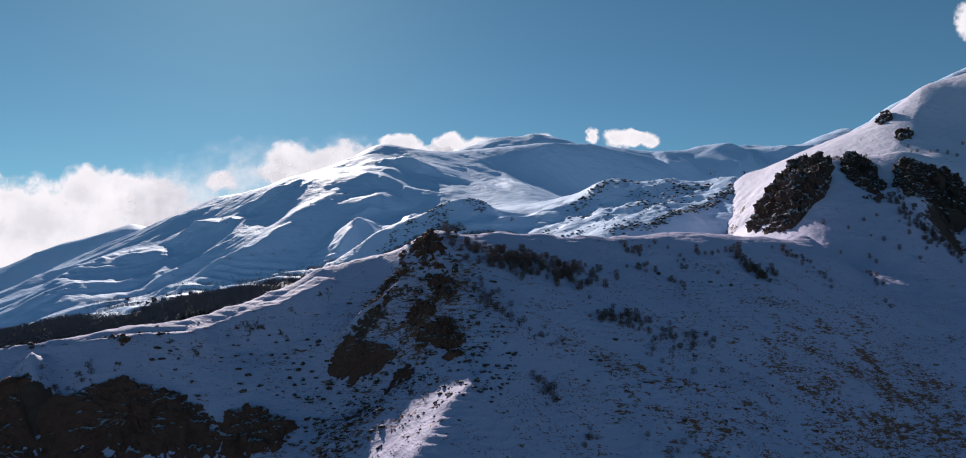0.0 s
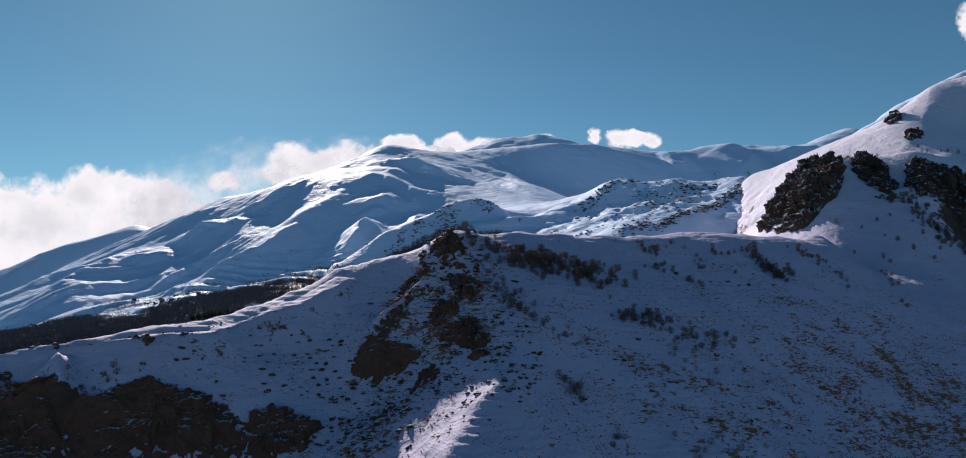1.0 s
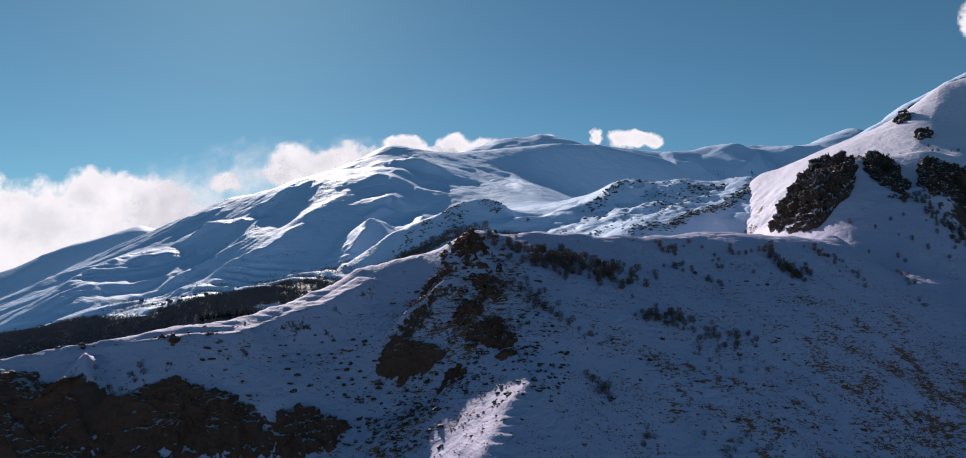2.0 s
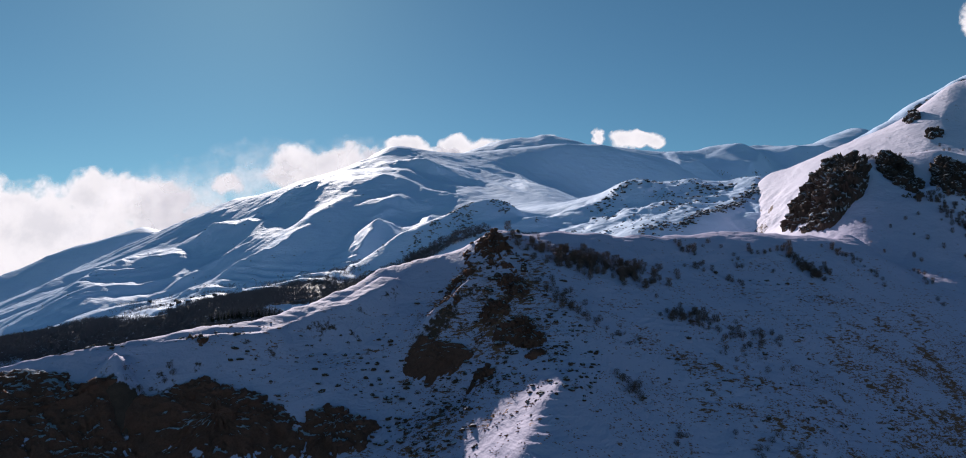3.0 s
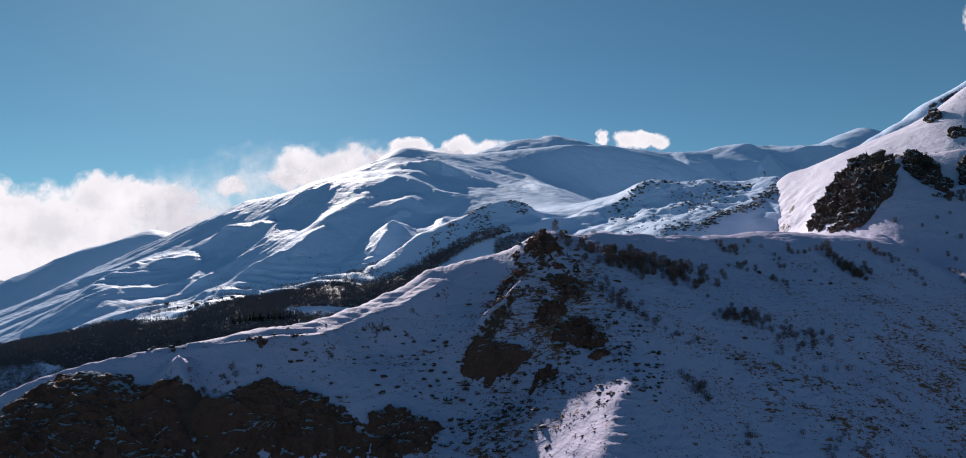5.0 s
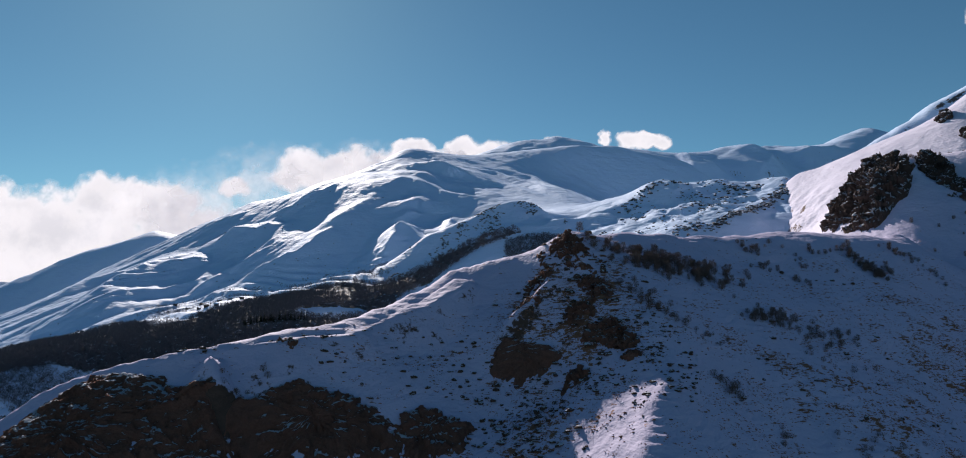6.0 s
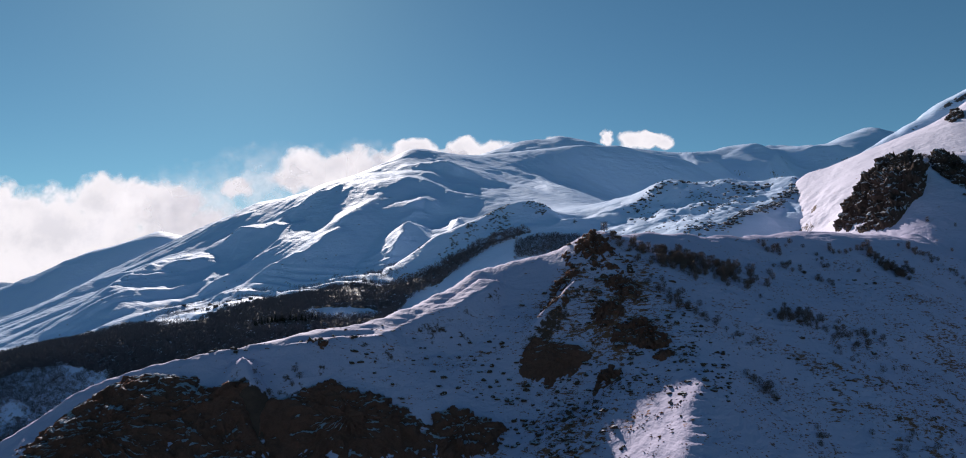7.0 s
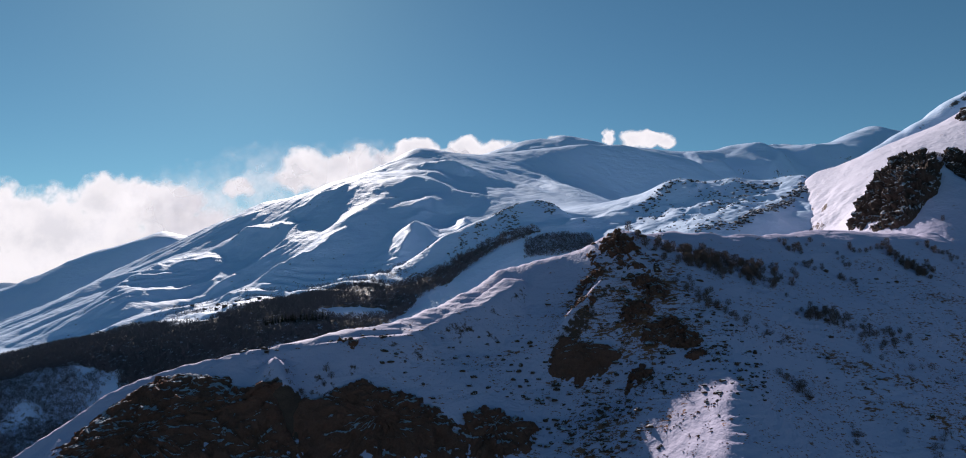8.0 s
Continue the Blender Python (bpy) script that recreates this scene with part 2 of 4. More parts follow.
CREST = [(-340, 225, 118), (-302, 256, 164), (-279, 277, 185), (-257, 293, 204), (-231, 304, 213), (-205, 311, 220), (-169, 327, 228), (-146, 340, 231), (-131, 351, 236), (-113, 367, 245), (-94, 385, 258),
         (-63, 385, 266), (-29, 374, 278), (6, 402, 282), (66, 443, 283), (125, 470, 283), (164, 487, 285), (218, 512, 285), (240, 533, 286), (284, 592, 297), (301, 612, 319)]
hill = land([
    CREST,
    [(x + 4, y - 13, z - 9) for x, y, z in CREST[9:17]],
    [(x - 8, y + 45, z - 28) for x, y, z in CREST[:15]],
    [(x - 20, y + 150, z - 95) for x, y, z in CREST[:13]],
    [(67, 560, 262), (150, 600, 262), (215, 680, 275)],
    [(205, 570, 272), (238, 570, 277), (268, 574, 283)],
    [(225, 610, 277), (255, 625, 284), (250, 660, 286)],
    [(285, 548, 271), (315, 558, 286), (345, 566, 296)],
    [(262, 500, 262), (290, 500, 251)],
    [(61, 429, 275), (177, 473, 274), (224, 489, 271)],
    [(-29, 371, 277), (-17, 350, 260), (-5, 297, 226), (-1, 274, 214), (-7, 267, 212), (-14, 250, 203), (-20, 235, 196), (-26, 212, 184)],
    [(-60, 284, 192), (-42, 270, 195), (-36, 250, 190), (-45, 225, 178)],
    [(-36, 284, 205), (-21, 279, 210)],
    [(-205, 302, 217), (-168, 326, 225), (-108, 335, 222), (-66, 332, 225), (-43, 344, 242)],
    [(-196, 293, 214), (-136, 304, 206), (-76, 319, 206), (-49, 300, 200)],
    [(-183, 268, 186), (-136, 292, 182), (-78, 282, 182)],
    [(118, 418, 252), (64, 345, 232), (23, 284, 208), (10, 236, 188)],
    [(243, 448, 236), (120, 354, 213), (78, 296, 199), (51, 268, 185)],
    [(450, 650, 290), (395, 560, 266), (340, 490, 237), (300, 440, 214), (270, 395, 190), (215, 317, 150), (117, 289, 179)],
    [(-260, 180, 120), (-100, 190, 150), (-30, 180, 166), (20, 175, 160), (120, 190, 145), (300, 220, 130)],
    [(510, 600, 290), (500, 480, 215), (480, 330, 160), (420, 200, 120)],
    # the shoulder below the crag and the peak behind it
    [(301, 612, 319), (328, 668, 368), (371, 700, 380), (445, 751, 389), (510, 807, 436), (569, 872, 505)],
    [(562, 790, 439), (510, 720, 383), (419, 650, 346), (370, 660, 346)],
    [(437, 608, 319), (355, 600, 324)],
    [(375, 1000, 407), (442, 948, 434), (509, 911, 460), (576, 882, 508), (616, 861, 520), (720, 840, 560)],
    [(345, 905, 364), (325, 870, 346), (296, 809, 312), (275, 740, 300), (264, 690, 300)],
    [(330, 1010, 350), (300, 930, 320), (270, 850, 280), (235, 790, 268)],
    [(420, 1080, 360), (520, 1020, 400), (620, 980, 450), (760, 960, 500)],
], 34)



def inside_distance(x, y, poly):
    """Distance to the edge of a plan outline, positive inside."""
    best, inside = np.full(np.shape(x), 1e9), np.zeros(np.shape(x), bool)
    for (ax, ay), (bx_, by_) in zip(poly, poly[1:] + poly[:1]):
        dx, dy = bx_ - ax, by_ - ay
        t = np.clip(((x - ax) * dx + (y - ay) * dy) / (dx * dx + dy * dy), 0, 1)
        best = np.minimum(best, np.hypot(x - ax - t * dx, y - ay - t * dy))
        if dy != 0:
            inside ^= ((ay > y) != (by_ > y)) & (x < dx * (y - ay) / dy + ax)
    return np.where(inside, best, -best)


def oval(x, y, cx, cy, rx, ry):
    """1 in the middle of an oval, 0 outside it."""
    return np.clip(1.2 - np.hypot((x - cx) / rx, (y - cy) / ry), 0, 1)


SPUR = [(4, 281), (-3, 271), (-10, 260), (-15, 250), (-20, 236), (-27, 212)]


BENCH = [(cx + 4, cy - 11) for cx, cy, _ in CREST[1:11]]
BENCH_Z = [float(hill(np.array(bx), np.array(by))) + 5.0 for bx, by in BENCH]


def shelf(x, y):
    """Height of the snow shelf in front of the crest, its width fitted to the lit rim in the camera's view: a gentle
    tread, then a steep front.
    """
    best, out = np.full(np.shape(x), 1e9), np.full(np.shape(x), -1e9)
    for (ax, ay), (bx, by), az, bz in zip(BENCH[:-1], BENCH[1:], BENCH_Z[:-1], BENCH_Z[1:]):
        dx, dy = bx - ax, by - ay
        run = dx * dx + dy * dy
        t = np.clip(((x - ax) * dx + (y - ay) * dy) / run, 0, 1)
        px, py = x - ax - t * dx, y - ay - t * dy
        dist = np.hypot(px, py)
        front = np.where(dx * py - dy * px < 0, dist, -dist)
        wide = np.interp(ax + t * dx, [-240, -181, -164, -142, -126, -108, -94, -76, -55], [2, 3, 8, 9, 5, 10, 10, 6, 2]) * (1 + 0.35 * fbm(x, y, 14, 3, 19))
        tread = az + t * (bz - az) - 0.16 * np.clip(front, 0, None) - 1.1 * np.clip(front - wide, 0, None) - 2.0 * np.clip(-front, 0, None)
        near = dist < best
        best, out = np.where(near, dist, best), np.where(near, tread, out)
    return out


def hill_z(x, y):
    z = hill(x, y)
    z = z + crest_bump(x, y, SPUR, 2.5, 14, 8, 1.1)
    z = z + crest_bump(x, y, [(-178, 276), (-182, 284), (-188, 291), (-193, 297)], 12.0, 14, 9, 1.0)
    # the level bench in front of the crest
    z = z + crest_bump(x, y, BENCH + [(-59, 374)], 6.0, 18, 13, 1.0)
    z = np.maximum(z, shelf(x, y))
    z = z + crest_bump(x, y, [(-70, 332), (-60, 337), (-51, 342), (-41, 350), (-36, 356)], 7.0, 9, 8)
    far = smooth(500, 800, y)
    z = z + (1.6 - 0.6 * far) * fbm(x, y, 45, 4, 11) + 0.9 * fbm(x, y, 13, 4, 12) * (1 - 0.7 * far)
    z = z + far * (1.3 * fbm(x, y, 34, 3, 16) + 0.5 * ridged(x * 0.5 + y * 0.5, x * 2.0, 26, 2, 17)) + 9 * fbm(x, y, 17, 4, 18) * oval(x, y, 312, 890, 45, 150)
    rough = oval(x, y, -25, 325, 45, 55)
    z = z + rough * 2.4 * fbm(x + 0.4 * y, y, 12, 4, 14)
    z = z + crest_bump(x, y, [(330, 690), (371, 705), (445, 751), (510, 807), (569, 872), (640, 900)], 4, 60, 30, 1.1)
    # small terraces trodden along the slope
    return z + 0.27 * np.sin(z * 2.6 + 7 * fbm(x, y, 24, 3, 15)) * (1 - far)


hx, hy = np.arange(-430, 770, 1.75), spaced(125, 1080, 0.0043, 0)
gx, gy = np.meshgrid(hx, hy)
hz = hill_z(gx, gy)
bare = np.maximum.reduce([oval(gx, gy, -30, 325, 50, 60), 0.55 * oval(gx, gy, 110, 300, 130, 70), 0.8 * oval(gx, gy, -60, 270, 45, 40), 0.95 * oval(gx, gy, 240, 360, 170, 100),
                          0.3 * oval(gx, gy, -130, 325, 60, 30)])
# painted light by distance: 0 on the shaded near slope, 1 on the lit far one
y_depth = smooth(560, 740, gy + 60 * fbm(gx, gy, 120, 3, 13))
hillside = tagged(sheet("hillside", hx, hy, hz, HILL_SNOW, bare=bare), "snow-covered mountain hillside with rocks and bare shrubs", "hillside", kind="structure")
hillside.data.attributes.new("y_depth", "FLOAT", "POINT").data.foreach_set("value", y_depth.astype(np.float32).ravel())

MAIN_SKY = [(-1036, 1487, 205), (-996, 1544, 240), (-877, 1598, 316), (-782, 1634, 384), (-621, 1628, 463), (-522, 1637, 478), (-459, 1674, 510), (-392, 1779, 556),
            (-325, 1954, 626), (-242, 1993, 646), (-154, 2024, 650), (30, 2073, 667), (165, 2121, 688), (326, 2170, 700), (426, 2181, 687), (549, 2200, 664)]
BROW = [(-242, 1044, 280), (-227, 1044, 287), (-175, 1044, 310), (-121, 1037, 334), (-62, 1029, 357), (-17, 1027, 370), (9, 1029, 365), (37, 1031, 351)]  # rocky brow in front of the summit flank
massif = land([
    MAIN_SKY,
    [(x, y + 170, z - (70 if x < -340 or x > -100 else 25)) for x, y, z in MAIN_SKY],
    [(-330, 1820, 596), (-230, 1860, 616), (-120, 1900, 617)],
    [(-77, 1926, 615), (26, 1782, 538), (110, 1606, 481), (162, 1489, 441)],
    [(96, 1956, 633), (78, 1879, 580)],
    [(-735, 1059, 185), (-701, 1136, 225), (-615, 1185, 234), (-554, 1234, 253), (-395, 1150, 264), (-282, 1112, 274), (-205, 1130, 292)],
    [(-228, 1258, 348), (-230, 1323, 384), (-121, 1343, 386), (-30, 1400, 424)],
    BROW,
    [(x + 10, y + 90, z + 6) for x, y, z in BROW[1:5]],
    [(-687, 910, 177), (-606, 968, 196), (-493, 1051, 228), (-358, 1004, 244), (-186, 982, 268), (-38, 962, 330)],
    [(-659, 801, 151), (-597, 825, 162), (-496, 831, 160), (-360, 861, 203), (-279, 881, 213), (-189, 916, 230), (-49, 923, 294)],
    [(-578, 691, 91), (-588, 751, 111), (-545, 791, 124)],
    [(128, 1172, 400), (163, 1091, 404), (191, 1056, 412), (246, 1065, 412), (295, 1070, 416), (338, 1026, 402), (377, 1020, 412)],
    [(64, 947, 326), (137, 1013, 359), (235, 974, 367)],
    [(150, 822, 313), (205, 832, 324), (250, 872, 342), (294, 918, 358), (345, 985, 392)],
    [(180, 770, 280), (245, 800, 292), (290, 838, 310), (322, 885, 344)],
    [(173, 870, 332), (140, 800, 296), (160, 700, 250)],
    [(-637, 1353, 315), (-525, 1390, 352), (-428, 1365, 378)],
    [(-937, 1384, 250), (-600, 1574, 446), (-484, 1607, 494)],
    [(-640, 1270, 275), (-525, 1300, 305), (-440, 1255, 319)],
    [(-560, 1470, 398), (-470, 1470, 432)],
    [(-169, 1659, 548), (-51, 1665, 517), (23, 1627, 495)],
    [(-340, 1474, 470), (-264, 1480, 469), (-190, 1570, 501)],
    [(-342, 1690, 544), (-258, 1740, 568), (-149, 1760, 569)],
    [(300, 1300, 360), (270, 1500, 390), (330, 1890, 478), (560, 1985, 490)],
    [(450, 1000, 300), (700, 1200, 330), (900, 1600, 450)],
    [(-1250, 1400, 170), (-1150, 1200, 140), (-1000, 900, 110), (-900, 650, 80)],
    [(-300, 620, 110), (-150, 650, 140), (0, 700, 180)],
    [(-400, 780, 150), (-250, 810, 180), (-120, 850, 215), (-10, 860, 245)],
], 80)
WOODS = [(-820, 880), (-740, 910), (-700, 950), (-660, 985), (-600, 1000), (-530, 955), (-480, 935), (-445, 968), (-410, 1010), (-360, 1026), (-315, 1034), (-262, 1008), (-222, 988), (-187, 992),
         (-142, 989), (-107, 987), (-72, 976), (-29, 964), (-21, 954), (-47, 950), (-81, 955), (-115, 950), (-157, 937), (-182, 937), (-215, 880), (-268, 832), (-348, 828), (-416, 800), (-446, 770),
         (-500, 775), (-541, 830), (-596, 835), (-657, 800), (-780, 780)]
# Wind-shaped snow ribs, placed to fit the lit streaks in the camera's view: a line, its rise, the width of its sunny
# side (left of the line) and of its shaded side.
WEST_RIBS = [
    ([(-903, 1419), (-799, 1458), (-751, 1493), (-696, 1518), (-634, 1533), (-579, 1539)], 9, 30, 80),
    ([(-886, 1226), (-855, 1253), (-843, 1303), (-808, 1328), (-772, 1352)], 12, 34, 50),
    ([(-765, 1075), (-760, 1124), (-737, 1152), (-736, 1218), (-722, 1271), (-710, 1336), (-692, 1403)], 23, 44, 90),
    ([(-695, 1313), (-670, 1327), (-637, 1340), (-611, 1358)], 9, 28, 36),
]
SHOULDER_RIBS = [
    ([(-635, 1382), (-619, 1407), (-589, 1420), (-544, 1402), (-514, 1405), (-481, 1406), (-468, 1423)], 24, 50, 70),
    ([(-548, 1464), (-502, 1464), (-470, 1478), (-443, 1508)], 12, 22, 30),
    ([(-501, 1501), (-460, 1497), (-424, 1517), (-392, 1553)], 7, 18, 24),
    ([(-586, 1184), (-586, 1197), (-572, 1242), (-542, 1276), (-510, 1309), (-486, 1341), (-475, 1412)], 17, 32, 60),
]
SUMMIT_RIBS = [
    ([(-580, 1150), (-545, 1170), (-496, 1189), (-449, 1202), (-408, 1215), (-384, 1252), (-365, 1310), (-352, 1338), (-330, 1372), (-314, 1405), (-304, 1440)], 24, 56, 110),
    ([(-690, 1000), (-661, 1037), (-632, 1058), (-599, 1084), (-576, 1137), (-558, 1176)], 8, 26, 26),
    ([(-575, 1168), (-527, 1164), (-470, 1145), (-420, 1135)], 7, 30, 20),
    ([(-582, 1240), (-521, 1225), (-441, 1168)], 5, 24, 16),
    ([(-313, 1373), (-302, 1431), (-292, 1480), (-263, 1534), (-220, 1523), (-161, 1478), (-93, 1442), (-35, 1361), (0, 1330)], 11, 60, 100),
]
BOWL_RIBS = [
    ([(-341, 1696), (-306, 1716), (-241, 1695), (-160, 1632), (-87, 1656), (-27, 1663)], 11, 120, 30),
    ([(-257, 1335), (-254, 1346), (-236, 1373), (-206, 1413), (-179, 1395), (-160, 1370)], 14, 44, 30),
    ([(-252, 1308), (-249, 1318), (-212, 1358), (-203, 1367)], 8, 22, 18),
    ([(-255, 1120), (-250, 1150), (-242, 1185), (-232, 1229), (-218, 1262), (-212, 1300)], 32, 64, 60),
    ([(-220, 1269), (-184, 1202), (-160, 1225), (-142, 1279), (-129, 1332), (-109, 1304), (-90, 1290)], 14, 36, 26),
]
DOME_RIBS = [
    ([(-290, 1635), (-229, 1597), (-154, 1556), (-96, 1518), (-28, 1446)], 6, 30, 24),
    ([(-266, 1767), (-160, 1630), (-86, 1621), (-13, 1576), (49, 1421)], 8, 36, 28),
    ([(-190, 1811), (-123, 1771), (-43, 1776), (46, 1616), (110, 1397)], 8, 40, 28),
    ([(-84, 1826), (-10, 1839), (55, 1797), (99, 1560), (127, 1434)], 8, 40, 28),
    ([(80, 1880), (97, 1894), (111, 1944), (157, 2010), (241, 2080), (360, 2115), (480, 2140)], 10, 60, 60),
    ([(-6, 962), (45, 996), (92, 1024), (128, 1062)], 11, 30, 36),
]
RIBS = WEST_RIBS + SHOULDER_RIBS + SUMMIT_RIBS + BOWL_RIBS + DOME_RIBS


def mountain_z(x, y):
    z = massif(x, y)
    low = smooth(-430, -580, x) * smooth(1440, 1250, y)  # the drifts reach further down on the west side
    high = smooth(230 - 75 * low, 300 - 95 * low, z) * smooth(1090 - 90 * low, 1200 - 110 * low, y) * (1 - 0.8 * smooth(120, 240, x))
    wx, wy = x + 15 * fbm(x, y, 70, 5, 47, 0.55), y + 15 * fbm(x, y, 70, 5, 48, 0.55)
    swell = 1.0 + 0.45 * fbm(x, y, 75, 3, 49)
    for line, up, left, right in RIBS:
        z = z + crest_bump(wx, wy, line, up, left, right, 1.2) * swell
    z = z + crest_bump(wx, wy, [(p, q) for p, q, _ in BROW], 12, 40, 42, 1.0)
    # wind-carved streaks that run down from the summit
    run = np.hypot(y - 1960, x + 290)
    # on the west flank drifts with a broad lit side and a steeper shaded one
    west = smooth(-330, -430, x - 0.25 * (y - 1500))
    for size, up, seed in ((105, 2.4, 35), (46, 2.2, 36), (19, 1.2, 40)):
        across = (-0.72 * x + 0.695 * y + 22 * fbm(x, y, 170, 3, seed + 60)) / size
        down = (0.695 * x + 0.72 * y) / (size * 4.5)
        lane = np.floor(across)
        share = across - lane
        saw = np.where(share < 0.40, share / 0.40, (1 - share) / 0.60)
        z = z + high * west * up * (1 + 0.9 * low * smooth(330, 250, z)) * smooth(0, 1, saw) ** 0.8 * np.clip(0.45 + 0.9 * noise2(lane * 7.7 + 0.5, down, seed), 0, 1.1)
    # on the summit dome and the east flank long low drifts
    across, down = 0.8 * x + 0.6 * y + 20 * fbm(x, y, 140, 3, 37), 0.6 * x - 0.8 * y
    z = z + high * (1 - west) * (2.5 * ridged(across / 46, down / 560, 1, 2, 38) + 1.6 * ridged(across / 19, down / 260, 1, 2, 39) - 2) * smooth(0, 160, run) * smooth(1380, 1520, y)
    z = z + high * (2.2 * fbm(x, y, 110, 4, 24) + 0.8 * fbm(x, y, 32, 3, 27))
    stony = oval(x, y, 245, 965, 200, 160)
    z = z + stony * (13 * fbm(x, y, 75, 4, 25) + 9 * fbm(x, y, 26, 4, 26)) + 1.0 * fbm(x, y, 16, 3, 28)
    # terraced fields in the valley: level treads, steep banks
    field = (1 - high) * (1 - 0.85 * smooth(-15, 15, inside_distance(x, y, WOODS))) * smooth(880, 960, y) * (1 - stony) * smooth(-200, -270, x) * (0.3 + 0.7 * smooth(-600, -450, x))
    u = (z + 20 * fbm(x, y, 170, 3, 29) + 2.0 * fbm(x, y, 60, 3, 30)) / 13
    tread = np.floor(u)
    return z + 6.0 * fbm(x, y * 3.0, 150, 3, 43) * (1 - high) * smooth(880, 960, y) * (1 - stony) + field * 0.95 * 13 * (tread + smooth(0.62, 1.0, u - tread) - u + 0.2)


mx, my = np.arange(-1350, 950, 3.4), spaced(600, 2330, 0.0027, 0)
gx, gy = np.meshgrid(mx, my)
mz = mountain_z(gx, gy)
bare = np.maximum.reduce([1.06 * (1 - smooth(0.1, 0.5, oval(gx, gy, -275, 905, 52, 17))) * smooth(-6, 8, inside_distance(gx, gy, WOODS) + 10 * fbm(gx, gy, 30, 3, 41)), 0.5 * oval(gx, gy, 230, 985, 180, 130), crest_bump(gx, gy, [(p, q) for p, q, _ in BROW], 0.34, 25, 75, 0.5), 0.7 * oval(gx, gy, -580, 730, 200, 110), 0.6 * oval(gx, gy, -330, 1140, 170, 70), 0.62 * oval(gx, gy, -340, 1045, 180, 60)])


def in_knoll(x, y):
    return (x > 40) & (y < 1130 + 0.1 * x)


def in_valley(x, y):
    return ~in_knoll(x, y) & (y < 1110 + 0.12 * (x + 300))


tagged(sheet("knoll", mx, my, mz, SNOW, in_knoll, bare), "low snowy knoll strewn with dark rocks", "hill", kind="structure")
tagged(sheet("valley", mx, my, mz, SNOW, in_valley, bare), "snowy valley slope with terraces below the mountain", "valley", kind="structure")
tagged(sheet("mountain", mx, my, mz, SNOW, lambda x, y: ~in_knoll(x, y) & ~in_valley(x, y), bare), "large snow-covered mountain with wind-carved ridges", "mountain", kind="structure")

BACK = [(-106, 2389, 722), (13, 2406, 756), (187, 2404, 780), (329, 2407, 747), (549, 2369, 720), (685, 2402, 738), (710, 2407, 747), (862, 2467, 755), (959, 2565, 785),
        (1129, 2565, 785), (1278, 2581, 826), (1370, 2600, 840), (1511, 2621, 825), (1800, 2650, 760)]
back = land([BACK, [(x, y - 250, z - (155 if x > 500 else 95)) for x, y, z in BACK], [(x, y + 250, z - 120) for x, y, z in BACK], [(-400, 2400, 500), (-600, 2500, 400)],
             [(580, 2262, 677), (700, 2295, 698)], [(860, 2355, 708), (950, 2445, 735)], [(1080, 2455, 742), (1230, 2465, 775)]], 110)
FAR_RIBS = [([(540, 2160), (560, 2157), (598, 2155), (648, 2162), (690, 2200)], 56, 200, 150),
            ([(738, 2120), (784, 2135), (809, 2179), (852, 2226), (920, 2321), (1000, 2378)], 52, 150, 130),
            ([(1007, 2414), (1060, 2419), (1112, 2414), (1181, 2398), (1221, 2427)], 30, 110, 90)]
bx, by = np.arange(-500, 2000, 7.0), spaced(1900, 2900, 0.003, 0)
gx, gy = np.meshgrid(bx, by)
bz = back(gx, gy) + 12 * ridged(gx + 0.5 * gy, gy * 0.6, 210, 3, 31) + 5 * fbm(gx, gy, 60, 3, 32) + 14 * fbm(gx, gy, 170, 2, 46) * smooth(420, 640, gx) - 8
for line, up, left, right in FAR_RIBS:
    bz = bz + crest_bump(gx + 10 * fbm(gx, gy, 60, 4, 33), gy + 10 * fbm(gx, gy, 60, 4, 34), line, up, left, right, 1.1)
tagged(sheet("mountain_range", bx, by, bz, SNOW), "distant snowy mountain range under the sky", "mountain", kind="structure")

RIDGE = [(513, 1251, 425), (617, 1251, 490), (699, 1251, 540), (791, 1251, 597), (888, 1251, 648), (1063, 1251, 702)]
ridge = land([RIDGE, [(x + 10, y - 60, z - 60) for x, y, z in RIDGE], [(x + 20, y - 160, z - 150) for x, y, z in RIDGE], [(x, y + 120, z - 70) for x, y, z in RIDGE]], 50)
rx_, ry_ = np.arange(330, 1150, 4.0), np.arange(1090, 1420, 4.0)
gx, gy = np.meshgrid(rx_, ry_)
rz_ = ridge(gx, gy) + 5 * fbm(gx, gy, 40, 4, 45)
tagged(sheet("rear_ridge", rx_, ry_, rz_, SNOW, bare=(0.8 + 0.9 * fbm(gx, gy, 36, 3, 53)) * smooth(12, 3, np.abs(gy - 1243 + 9 * fbm(gx, gy, 45, 4, 49)))), "rocky snow ridge rising behind the lit slope", "mountain", kind="structure")

LEFT = [(-2100, 2250, 150), (-1645, 2353, 307), (-1488, 2397, 389), (-1289, 2422, 451), (-1241, 2419, 477), (-1179, 2440, 466), (-900, 2450, 420)]
leftm = land([LEFT, [(x, y - 300, z - 190) for x, y, z in LEFT], [(x, y + 300, z - 190) for x, y, z in LEFT]], 110)
lx, ly = np.arange(-2300, -800, 9.0), spaced(1900, 2850, 0.004, 0)
gx, gy = np.meshgrid(lx, ly)
